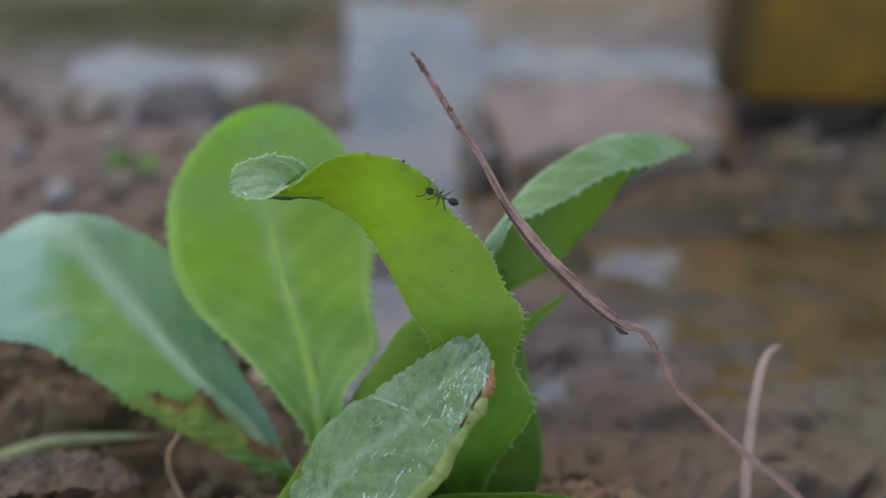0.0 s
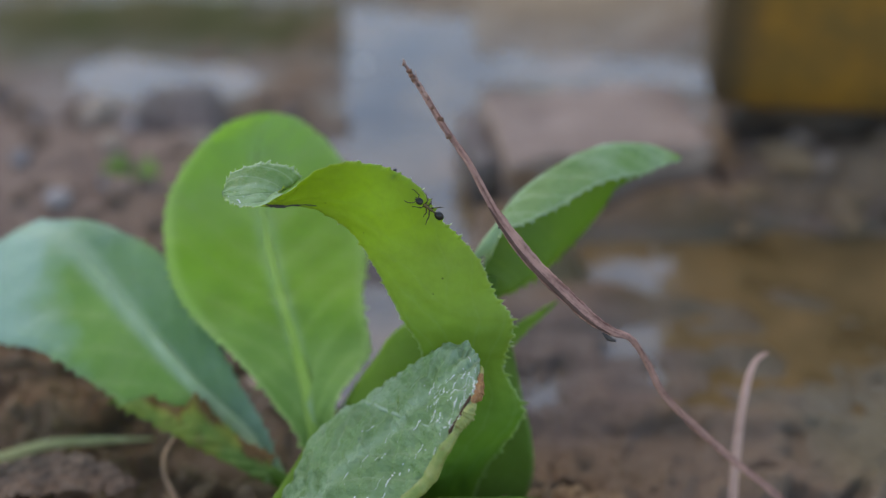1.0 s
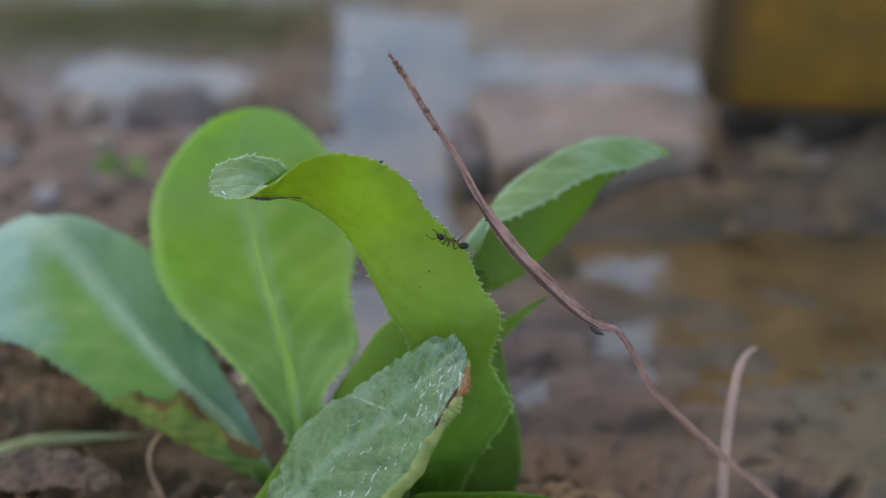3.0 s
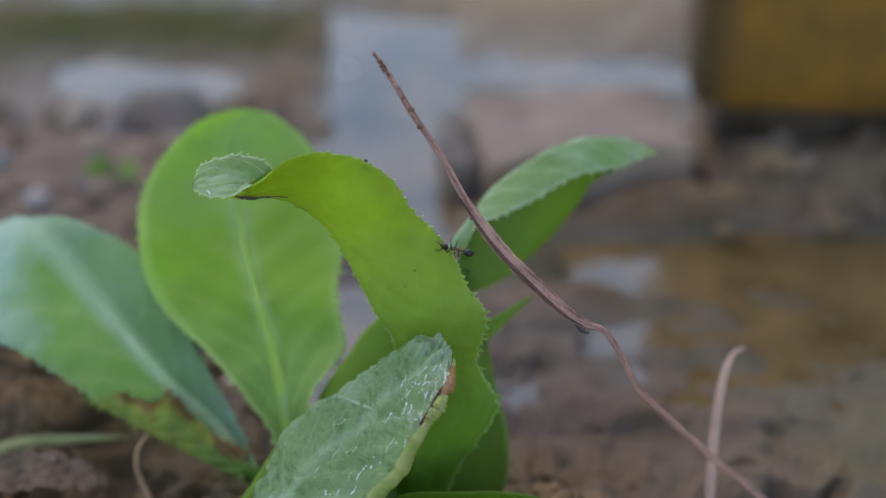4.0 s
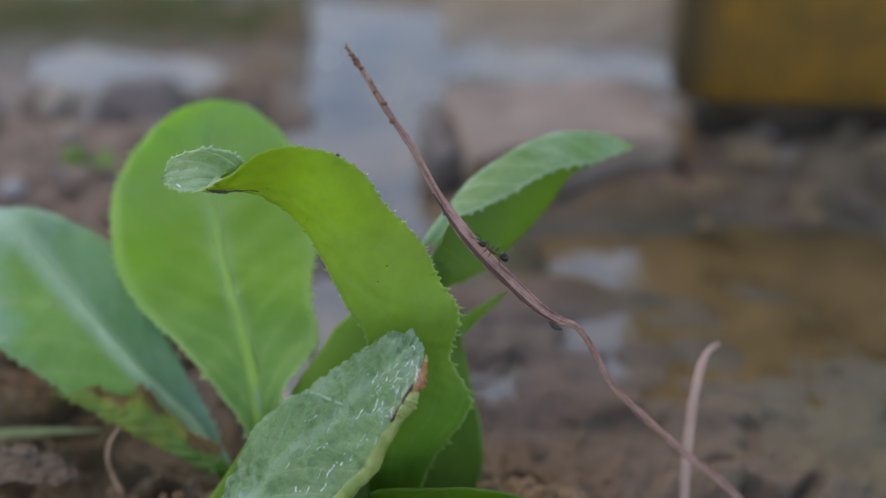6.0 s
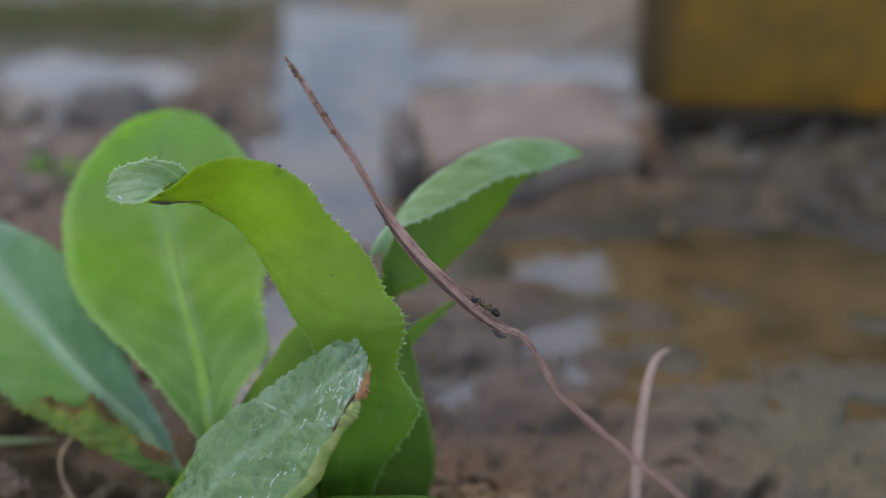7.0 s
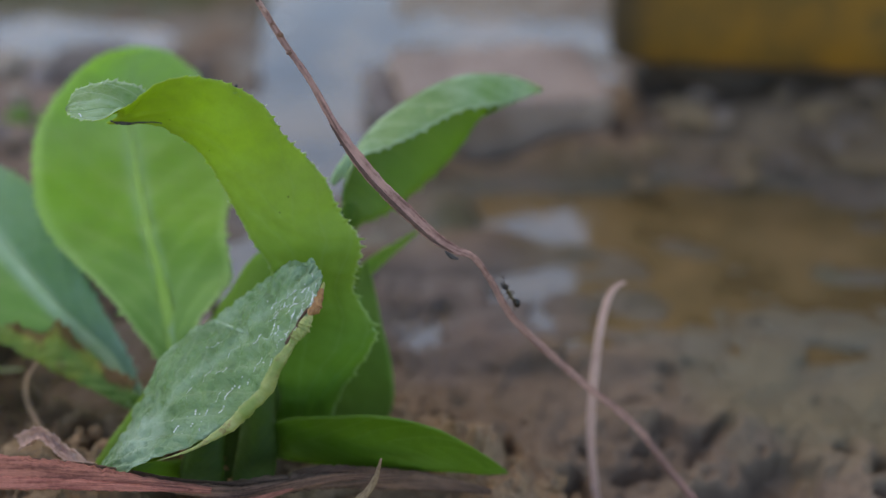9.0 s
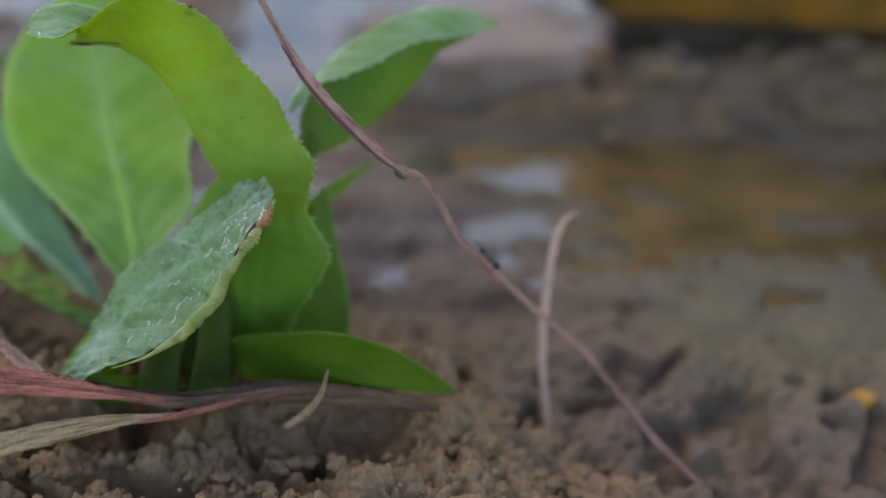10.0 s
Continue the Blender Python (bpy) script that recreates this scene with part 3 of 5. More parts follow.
def lump(bm, place, size, rng, squash=0.75, detail=1, rough=0.35):
    """One uneven clod added to bm."""
    made = bmesh.ops.create_icosphere(bm, subdivisions=detail, radius=1.0)["verts"]
    turn = Euler((rng.uniform(0, 6), rng.uniform(0, 6), rng.uniform(0, 6))).to_matrix()
    shift = Vector((rng.uniform(0, 50), rng.uniform(0, 50), rng.uniform(0, 50)))
    stretch = Vector((rng.uniform(0.75, 1.25), rng.uniform(0.75, 1.25), squash))
    for v in made:
        d = 1 + rough * (noise.noise(v.co * 1.7 + shift) + 0.6 * noise.noise(v.co * 4 + shift))
        p = turn @ (v.co * d)
        v.co = Vector((p.x * stretch.x, p.y * stretch.y, p.z * stretch.z)) * size + Vector(place)


def crumbs(name, count, area, sizes, seed, label, detail=2, squash=1.0, skin=M_CRUMB):
    rng = random.Random(seed)
    verts, faces = [], []
    base = bmesh.new()
    bmesh.ops.create_icosphere(base, subdivisions=detail, radius=1.0)
    base.verts.ensure_lookup_table()
    ball = [v.co.copy() for v in base.verts]
    tris = [tuple(v.index for v in f.verts) for f in base.faces]
    base.free()
    for _ in range(count):
        x, y = rng.uniform(area[0], area[1]), rng.uniform(area[2], area[3])
        size = sizes[0] + (sizes[1] - sizes[0]) * rng.random() ** 2.5
        z = soil_height(x, y)
        if z < WATER + 0.0004:
            continue
        shift = Vector((rng.uniform(0, 50), rng.uniform(0, 50), rng.uniform(0, 50)))
        turn = Euler((rng.uniform(0, 6), rng.uniform(0, 6), rng.uniform(0, 6))).to_matrix()
        s = Vector((rng.uniform(0.8, 1.25), rng.uniform(0.8, 1.25), rng.uniform(0.6, 0.95))) * size
        k = len(verts)
        for co in ball:
            p = turn @ (co * (1 + 0.75 * noise.noise(co * 1.5 + shift) + 0.45 * noise.noise(co * 3.6 + shift)))
            verts.append((x + p.x * s.x, y + p.y * s.y, z + size * 0.25 * squash**2 + p.z * s.z * squash))
        faces += [tuple(i + k for i in f) for f in tris]
    return tagged(mesh_object(name, verts, faces, [skin]), label, "soil", kind="stuff")


def chunk(q, scale, high, deep):
    """Tilted, broken faces of soil with a crack round each."""
    d, points = noise.voronoi(q * scale)
    turn = noise.noise_vector(points[0] * 5.3)
    away = q * scale - points[0]
    return high * (0.8 * turn.z + 1.3 * (turn.x * away.x + turn.y * away.y) + 0.1 * (0.5 - d[0])) - deep * max(0.0, 0.10 - (d[1] - d[0])) / 0.10


def soil_clumps():
    """The crumbly skin of the soil near the plant: clods with cracks between them."""
    x0, x1, y0, y1, step_x = -0.135, 0.135, 0.076, 0.185, 0.00042
    nx, ny = int((x1 - x0) / step_x), int((y1 - y0) / step_x)
    verts = []
    for j in range(ny + 1):
        for i in range(nx + 1):
            x, y = x0 + (x1 - x0) * i / nx, y0 + (y1 - y0) * j / ny
            p = Vector((x, y, 0.02))
            warp = noise.noise_vector(p * 150) * 0.0024 + noise.noise_vector(p * 480) * 0.0009
            q = p + warp
            bank = 1 - step(x + 0.35 * (y - 0.11), 0.030, 0.062)
            crumbly = max(bank, (1 - step(x, 0.060, 0.085)) * (1 - step(y + 0.2 * x, 0.118, 0.136)))
            dry = 0.35 + 0.4 * (1 - step(y, 0.125, 0.16)) + 0.25 * max(bank * (1 - step(y, 0.12, 0.16)), 1 - step(x, -0.06, -0.03))
            bold = 1 + 0.35 * bank * (1 - step(y, 0.100, 0.110))
            clods = chunk(q, 150, 0.0030, 0.0016) + chunk(q + warp, 340, 0.0012, 0.0006)
            rough = (0.0034 + 0.0030 * (1 - bank) * (1 - step(y, 0.140, 0.158))) * noise.fractal(p * 90, 0.8, 2.0, 5) + 0.0005 * noise.turbulence(p * 700, 2, True)
            pits = -0.0070 * step(noise.noise(p * 125 + Vector((3, 9, 1))), 0.18, 0.36)
            pits -= 0.0075 * (1 - crumbly) * step(noise.noise(Vector((x * 150, y * 190, 6.6))), 0.46, 0.58)
            hollow = -0.0052 * step(noise.noise(p * 62 + Vector((1, 4, 2))), 0.12, 0.42) * (1 - step(x, -0.045, -0.025)) * step(y, 0.108, 0.118)
            knobs = 0.0042 * abs(noise.noise(q * 150)) + 0.0026 * abs(noise.noise(q * 310 + Vector((4, 2, 0)))) + 0.0014 * abs(noise.noise(q * 640)) - 0.0022
            lumps = hollow + bold * (clods * (0.25 + 0.2 * crumbly) + knobs * crumbly + rough * 0.9 + pits)
            edge = min(1.0, min(x - x0, x1 - x, y - y0, y1 - y) / 0.008)
            z = soil_height(x, y) + 0.0004 * edge + lumps * dry * edge - 0.003 * (1 - edge)
            if y < 0.157:
                z = max(z, WATER + 0.0003 - 0.35 * max(0.0, 0.143 - y))
            verts.append((x + warp.x * 0.5, y + warp.y * 0.5, z))
    w = nx + 1
    faces = [(j * w + i, j * w + i + 1, (j + 1) * w + i + 1, (j + 1) * w + i) for j in range(ny) for i in range(nx)]
    return tagged(mesh_object("soil_clumps", verts, faces, [M_SOIL]), "cracked crumbly brown soil round the plant", "soil", kind="stuff")


soil_clumps()


def clod_heap(count, area, sizes, seed, label):
    """Rounded, lumpy clods of soil heaped on the bank."""
    rng = random.Random(seed)
    base = bmesh.new()
    bmesh.ops.create_icosphere(base, subdivisions=4, radius=1.0)
    base.verts.ensure_lookup_table()
    ball = [v.co.copy() for v in base.verts]
    tris = [tuple(v.index for v in f.verts) for f in base.faces]
    base.free()
    verts, faces = [], []
    for _ in range(count):
        x, y = rng.uniform(area[0], area[1]), rng.uniform(area[2], area[3])
        firm = max(1 - step(x + 0.35 * (y - 0.11), 0.030, 0.062), 0.7 * (1 - step(x, 0.066, 0.084)) * (1 - step(y + 0.2 * x, 0.122, 0.134)))
        if rng.random() > firm or max(blob(x, y, -0.0190, 0.1072, 0.0095, 0.0060), blob(x, y, 0.0185, 0.1085, 0.0080, 0.0066)) > 0.3:
            continue
        size = sizes[0] + (sizes[1] - sizes[0]) * rng.random() ** 2
        z = soil_height(x, y) - 0.45 * size
        shift = Vector((rng.uniform(0, 50), rng.uniform(0, 50), rng.uniform(0, 50)))
        turn = Euler((rng.uniform(0, 6), rng.uniform(0, 6), rng.uniform(0, 6))).to_matrix()
        wide = Vector((rng.uniform(0.8, 1.3), rng.uniform(0.8, 1.2), rng.uniform(0.6, 0.9))) * size
        k = len(verts)
        for co in ball:
            d = 1 + 0.85 * noise.noise(co * 1.1 + shift) + 0.5 * noise.noise(co * 2.6 + shift) + 0.2 * noise.noise(co * 7 + shift)
            p = turn @ (co * d)
            verts.append((x + p.x * wide.x, y + p.y * wide.y, z + p.z * wide.z))
        faces += [tuple(i + k for i in f) for f in tris]
    return tagged(mesh_object("soil_clods", verts, faces, [M_CRUMB]), label, "soil", kind="stuff")


clod_heap(300, (-0.070, 0.072, 0.078, 0.128), (0.0007, 0.0030), 31, "rounded lumpy clods of grey-brown soil on the bank")
clod_heap(60, (0.034, 0.062, 0.098, 0.120), (0.0012, 0.0034), 37, "large lumpy clods of damp brown soil round the broken stalk")
crumbs("soil_crumbs", 260, (-0.075, 0.066, 0.078, 0.126), (0.0003, 0.0012), 5, "loose crumbs of dry grey-brown soil on the bank")
crumbs("soil_crumbs", 420, (-0.14, -0.025, 0.158, 0.27), (0.0006, 0.0034), 6, "loose crumbs of mauve-brown soil behind the leaves", 1, skin=M_CRUMB_DAMP)


crumbs("mud_crumbs", 60, (0.055, 0.185, 0.216, 0.250), (0.0015, 0.0075), 9, "lumps of brown mud heaped before the container", 3, 0.4)
crumbs("mud_crumbs", 110, (0.045, 0.185, 0.216, 0.246), (0.0010, 0.0038), 19, "pale pinkish lumps of mud before the container", 2, 0.7, skin=M_CRUMB_DAMP)


def rock(name, place, size, material, label, category, seed, squash=0.7, detail=3, rough=0.3):
    bm = bmesh.new()
    lump(bm, (0, 0, 0), size, random.Random(seed), squash, detail, rough)
    ob = part(name, bm, material, None)
    ob.location = place
    return tagged(ob, label, category)


def pebbles():
    rng = random.Random(11)
    looks = ("rounded tan pebble lying on the soil", "rounded grey pebble lying on the soil", "dark damp pebble lying on the soil")
    for _ in range(22):
        x, y = rng.uniform(-0.15, -0.04), rng.uniform(0.175, 0.275)
        kind = rng.randrange(3)
        size = rng.uniform(0.0015, 0.0042)
        tagged(rock("pebble", (x, y, soil_height(x, y) + size * 0.25), size, M_PEBBLES[kind], looks[kind], "pebble", rng.randrange(999)), group="pebbles on the left soil")
    rock("pebble", (-0.091, 0.259, soil_height(-0.091, 0.259) + 0.002), 0.006, M_PEBBLES[0], "large pale tan stone on the soil", "stone", 3)
    rock("pebble", (-0.070, 0.262, soil_height(-0.070, 0.262) + 0.002), 0.0095, M_PEBBLES[2], "large dark brown stone on the soil", "stone", 4, 0.42, rough=0.6)
    rock("pebble", (-0.0813, 0.2395, soil_height(-0.0813, 0.2395) + 0.0012), 0.0036, M_PEBBLES[0], "round tan pebble on the soil", "pebble", 13)
    rock("pebble", (-0.0858, 0.2130, soil_height(-0.0858, 0.2130) + 0.0010), 0.0026, M_PALE, "small whitish pebble on the soil", "pebble", 14)
    rock("grain", (0.1004, 0.1292, soil_height(0.1004, 0.1292) + 0.001), 0.0019, M_ORANGE, "small bright orange grain on the soil", "grain", 8)


pebbles()


# ---- things beyond the puddle ----
def worn_block(name, size, material, label, category, seed, cuts=10, wear=0.0012, bevel=0.002):
    """A block with bevelled, chipped edges; its origin is the middle of its foot."""
    bm = bmesh.new()
    bmesh.ops.create_cube(bm, size=1.0)
    for v in bm.verts:
        v.co = Vector((v.co.x * size[0], v.co.y * size[1], (v.co.z + 0.5) * size[2]))
    bmesh.ops.bevel(bm, geom=bm.edges[:], offset=bevel, segments=3, affect="EDGES", profile=0.6)
    bmesh.ops.subdivide_edges(bm, edges=[e for e in bm.edges if e.calc_length() > size[2] * 0.3], cuts=cuts, use_grid_fill=True)
    shift = Vector((seed * 3.1, seed * 1.7, 0))
    for v in bm.verts:
        v.co += Vector((noise.noise(v.co * 150 + shift), noise.noise(v.co * 150 - shift), noise.noise(v.co * 130 + shift * 2))) * wear
    return tagged(part(name, bm, material, None), label, category)


brick = worn_block("brick_piece", (0.049, 0.030, 0.0185), M_BRICK, "broken pinkish brick piece lying in the mud", "brick", 2, wear=0.0016, bevel=0.0022)
brick.matrix_world = pose(0.0340, 0.2405, WATER - 0.0027, 0.5, 0.5, 11)
bm = bmesh.new()
lump(bm, (0, 0, 0), 1.0, random.Random(6), 0.8, 3, 0.5)
for v in bm.verts:
    v.co = Vector((-0.0205 + v.co.x * 0.0036, -0.0148 + v.co.y * 0.0013, 0.0138 + v.co.z * 0.0026))
part("broken_patch", bm, M_CHIP, brick, "orange-brown broken patch below the brick's edge")
# added block, coloured dark to stand in for the brick's shaded end
end_block = worn_block("dark_stone", (0.0068, 0.026, 0.0150), M_BRICK_END, "added dark block for the brick's shaded left end", "stone", 7, wear=0.0018, bevel=0.0016)
end_block.matrix_world = pose(0.0062, 0.2385, WATER - 0.0027, 0, 0, 9)
slab = worn_block("dark_stone", (0.140, 0.044, 0.0212), M_SLAB_SHADE, "flat stone under the yellow container, coloured dark as the shaded gap", "stone", 5, wear=0.0055, bevel=0.005)
slab.matrix_world = pose(0.1400, 0.2630, WATER - 0.001, 0, 0, -4)


def container():
    """A flat yellow can, rounded all round, with a moulded band and a rolled foot."""
    base = tagged(new("yellow_container"), "dirty yellow painted container with a dark stained foot", "container")
    base.matrix_world = pose(0.1348, 0.2458, 0.0104, 0, 0, -4)

    def shell(profile):
        bm = bmesh.new()
        rings = []
        for grow, z in profile:
            ring = []
            for k in range(72):
                a = 2 * math.pi * k / 72
                c, s = math.cos(a), math.sin(a)
                x, y = math.copysign(abs(c) ** 0.2, c) * (0.075 + grow), math.copysign(abs(s) ** 0.2, s) * (0.014 + grow)
                dent = 0.0012 * noise.noise(Vector((x * 40, y * 40, z * 40)))
                ring.append(bm.verts.new((x, y, z + dent)))
            rings.append(ring)
        for one, two in zip(rings, rings[1:]):
            for k in range(72):
                bm.faces.new((one[k], one[(k + 1) % 72], two[(k + 1) % 72], two[k]))
        bm.faces.new(rings[0][::-1])
        bm.faces.new(rings[-1])
        return bm

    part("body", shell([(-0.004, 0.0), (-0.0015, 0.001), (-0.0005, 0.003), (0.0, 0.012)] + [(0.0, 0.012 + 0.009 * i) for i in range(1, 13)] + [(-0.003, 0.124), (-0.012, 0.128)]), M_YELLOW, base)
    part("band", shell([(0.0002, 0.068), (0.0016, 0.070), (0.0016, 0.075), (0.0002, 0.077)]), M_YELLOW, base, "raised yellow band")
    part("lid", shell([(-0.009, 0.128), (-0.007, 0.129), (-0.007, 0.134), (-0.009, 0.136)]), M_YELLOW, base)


container()


# ---- the plant ----
plant = tagged(new("rosette_plant"), "young green rosette plant with toothed, partly curled leaves in soil", "plant")
DEEP = dict(near=M_DEEP, far=M_DEEP, parent=plant)

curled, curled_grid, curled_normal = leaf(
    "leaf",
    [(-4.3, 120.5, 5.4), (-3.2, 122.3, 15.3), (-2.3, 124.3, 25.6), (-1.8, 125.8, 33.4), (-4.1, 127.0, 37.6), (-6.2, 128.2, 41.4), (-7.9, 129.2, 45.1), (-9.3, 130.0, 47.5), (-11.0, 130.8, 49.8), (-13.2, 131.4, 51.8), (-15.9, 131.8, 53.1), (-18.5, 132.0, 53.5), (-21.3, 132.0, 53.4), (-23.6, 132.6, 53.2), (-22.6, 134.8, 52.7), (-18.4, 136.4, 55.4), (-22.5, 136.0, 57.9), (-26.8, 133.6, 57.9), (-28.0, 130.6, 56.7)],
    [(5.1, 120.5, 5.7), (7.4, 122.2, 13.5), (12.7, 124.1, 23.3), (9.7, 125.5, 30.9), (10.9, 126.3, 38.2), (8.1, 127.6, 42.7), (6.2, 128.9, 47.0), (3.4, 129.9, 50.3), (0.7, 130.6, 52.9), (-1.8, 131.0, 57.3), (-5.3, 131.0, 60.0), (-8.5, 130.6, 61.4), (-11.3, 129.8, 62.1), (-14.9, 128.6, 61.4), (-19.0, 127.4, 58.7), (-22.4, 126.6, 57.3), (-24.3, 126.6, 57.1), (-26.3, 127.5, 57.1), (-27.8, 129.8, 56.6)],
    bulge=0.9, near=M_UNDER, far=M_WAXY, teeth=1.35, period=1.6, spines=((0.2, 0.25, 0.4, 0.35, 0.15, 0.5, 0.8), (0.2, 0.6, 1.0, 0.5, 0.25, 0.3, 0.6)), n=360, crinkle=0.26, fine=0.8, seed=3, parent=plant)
tagged(curled, "arched leaf showing its yellow-green underside, tip curled over")


def bristles(grid, column, inner, spans, seed, parent):
    """Fine pale bristles on the tips of a leaf's teeth."""
    rng = random.Random(seed)
    bm = bmesh.new()
    n = len(grid) - 1
    for low, high, count, size in spans:
        for k in range(count):
            i = int((low + (high - low) * (k + rng.uniform(0.1, 0.9)) / count) * n)
            out = Vector(grid[i, column] - grid[i, inner]).normalized()
            along = Vector(grid[min(n, i + 3), column] - grid[max(0, i - 3), column]).normalized()
            way = (out + along * rng.uniform(0.0, 0.7) + Vector((0, -0.25, 0))).normalized()
            length = size * rng.uniform(0.5, 1.2)
            rod = bmesh.ops.create_cone(bm, cap_ends=True, segments=5, radius1=0.2 * size * MM, radius2=0.02 * MM, depth=length * MM)["verts"]
            place = Vector(grid[i, column]) + way * length * 0.4
            bmesh.ops.transform(bm, matrix=Matrix.Translation(place * MM) @ way.to_track_quat("Z", "Y").to_matrix().to_4x4(), verts=rod)
    return tagged(part("bristles", bm, M_BRISTLE, parent, "fine whitish bristles along the leaf edge"), kind="stuff")


bristles(curled_grid, 16, 14, ((0.16, 0.22, 3, 0.5), (0.22, 0.36, 11, 0.5), (0.36, 0.52, 5, 0.6), (0.52, 0.70, 4, 0.4), (0.84, 0.99, 8, 0.4)), 5, curled)
bristles(curled_grid, 0, 2, ((0.2, 0.5, 7, 0.3), (0.84, 0.99, 14, 0.42)), 6, curled)
bm = bmesh.new()
lump(bm, (curled_grid[199, 16] + [0, 0, 0.25]) * MM, 0.24 * MM, random.Random(2), 0.8, 2, 0.4)
part("dark_speck", bm, M_DARK, curled, "tiny black speck on the leaf crest")
scar = tube("dark_edge", curled_grid[[204, 216, 228, 240, 250, 258], 1] + [0.0, -0.15, 0.25], [0.04, 0.2, 0.36, 0.42, 0.34, 0.1], M_DARK, curled, sides=8, n=40, lumps=0.2, seed=3, flat=0.4)
tagged(scar, "blackened patch along the leaf edge")

round_leaf, g, m = leaf(
    "leaf",
    [(-19.7, 127.0, 11.0), (-22.4, 130.3, 14.3), (-29.9, 135.9, 21.1), (-35.9, 140.2, 24.2), (-41.3, 145.5, 27.6), (-43.9, 152.0, 32.7), (-44.1, 158.4, 37.0), (-40.7, 163.8, 41.6), (-36.6, 168.1, 44.4), (-31.7, 170.2, 45.8)],
    [(-15.8, 127.1, 12.2), (-14.9, 130.7, 19.2), (-10.2, 136.2, 24.0), (-11.4, 140.6, 28.6), (-11.7, 145.7, 30.0), (-11.5, 151.8, 30.9), (-13.4, 159.1, 33.5), (-15.8, 165.5, 38.5), (-19.3, 168.8, 41.9), (-24.0, 171.1, 44.8)],
    [(-18.1, 128.0, 10.6), (-19.0, 131.4, 16.1), (-21.5, 138.0, 21.7), (-23.4, 142.3, 25.4), (-25.6, 147.6, 28.4), (-27.7, 153.9, 31.5), (-29.6, 160.2, 34.8), (-30.8, 165.5, 37.9), (-30.6, 169.8, 41.8), (-28.1, 171.2, 45.6)],
    near=M_GREEN, far=M_UNDER, teeth=0.8, seed=4, parent=plant, crinkle=0.36)
tagged(round_leaf, "broad rounded bright green leaf")
rib(g, m, round_leaf, 1.2, 0.15, skin=M_RIB_SOFT)

waxy_leaf, g, m = leaf(
    "leaf",
    [(-26.4, 125.6, 6.3), (-27.5, 127.6, 6.5), (-35.4, 129.8, 9.1), (-44.1, 132.2, 12.7), (-52.6, 134.6, 17.4), (-62.3, 138.0, 21.8), (-74.4, 141.9, 21.1), (-81.0, 150.3, 24.6)],
    [(-23.8, 126.7, 7.6), (-25.9, 131.0, 10.5), (-29.6, 135.3, 14.6), (-34.3, 140.8, 20.2), (-39.3, 147.3, 25.1), (-45.1, 152.7, 29.9), (-53.2, 156.8, 30.8), (-66.6, 162.6, 28.1)],
    [(-24.8, 126.6, 6.4), (-26.8, 129.7, 8.0), (-32.8, 134.1, 11.6), (-39.0, 137.5, 16.1), (-46.5, 143.0, 21.7), (-54.3, 149.5, 27.2), (-61.0, 155.0, 31.2), (-70.5, 160.7, 29.1)],
    near=M_WAXY_LOW, far=M_UNDER, teeth=0.9, seed=5, parent=plant, crinkle=0.25)
tagged(waxy_leaf, "large blue-green waxy leaf lying low")
rib(g, m, waxy_leaf, 1.7, 0.10, 0.9, skin=M_RIB_PALE)

torn, g, m = leaf(
    "leaf",
    [(-26.2, 124.7, 7.3), (-31.2, 125.9, 9.6), (-37.4, 128.0, 11.5), (-42.8, 130.2, 12.9), (-47.8, 132.3, 14.3), (-51.3, 134.3, 14.7)],
    [(-24.4, 127.0, 11.0), (-29.8, 129.1, 12.3), (-33.2, 131.3, 14.0), (-35.2, 132.5, 16.3), (-37.5, 133.6, 17.6), (-39.2, 133.4, 14.9), (-42.6, 134.3, 14.2), (-45.3, 135.4, 15.5), (-48.4, 135.4, 15.7), (-51.0, 134.4, 15.2)],
    bulge=0.4, near=M_BROWNED, far=M_BROWNED, teeth=0.6, period=2.4, seed=6, parent=plant, n=150, across=14, ragged=0.25, crinkle=0.45)
tagged(torn, "small torn leaf with browned edges")

front, front_grid, front_normal = leaf(
    "leaf",
    [(-25.7, 106.5, 11.4), (-22.2, 110.9, 14.8), (-19.5, 115.0, 19.1), (-16.5, 119.5, 24.1), (-10.0, 122.4, 27.8), (-4.1, 123.0, 32.6), (0.6, 123.0, 36.6), (4.6, 122.3, 38.8)],
    [(-20.4, 102.0, 17.4), (-15.2, 101.8, 20.4), (-10.6, 102.5, 22.1), (-5.9, 103.6, 25.0), (-1.4, 105.6, 28.7), (2.3, 108.2, 34.1), (5.5, 112.3, 37.6), (6.3, 119.3, 37.7)],
    bulge=1.3, near=M_FRONT, far=M_UNDER, teeth=0.12, period=2.0, seed=7, parent=plant, crinkle=0.5, fine=1.0, rumple=0.46, thick=0.3, across=32)
tagged(front, "folded waxy leaf with white glint specks and a browned rolled edge")
for low_row, high_row, girth, skin, look_of, seed in (
        (36, 166, (0.05, 0.12, 0.22, 0.45, 0.75, 0.9, 0.95, 0.9, 0.4), M_RIM, "thick yellow-green rolled leaf edge", 2),
        (164, 187, (0.3, 0.78, 0.8, 0.3), M_RIM, "swollen yellowish knob on the leaf edge", 3),
        (185, 214, (0.25, 0.55, 0.65, 0.55, 0.4, 0.15), M_RUST, "rust-brown dried leaf edge", 4),
        (208, 219, (0.15, 0.3, 0.25, 0.1), M_RIM, "thin yellowish leaf edge", 5)):
    at = np.linspace(low_row, high_row, 9).astype(int)
    tube("rolled_rim", front_grid[at, 32] + [0.25, -0.45, -0.15], girth, skin, front, sides=14, n=90, lumps=0.17, seed=seed, flat=0.75)
    tagged(front.children[-1], look_of)
at = np.linspace(158, 190, 7).astype(int)
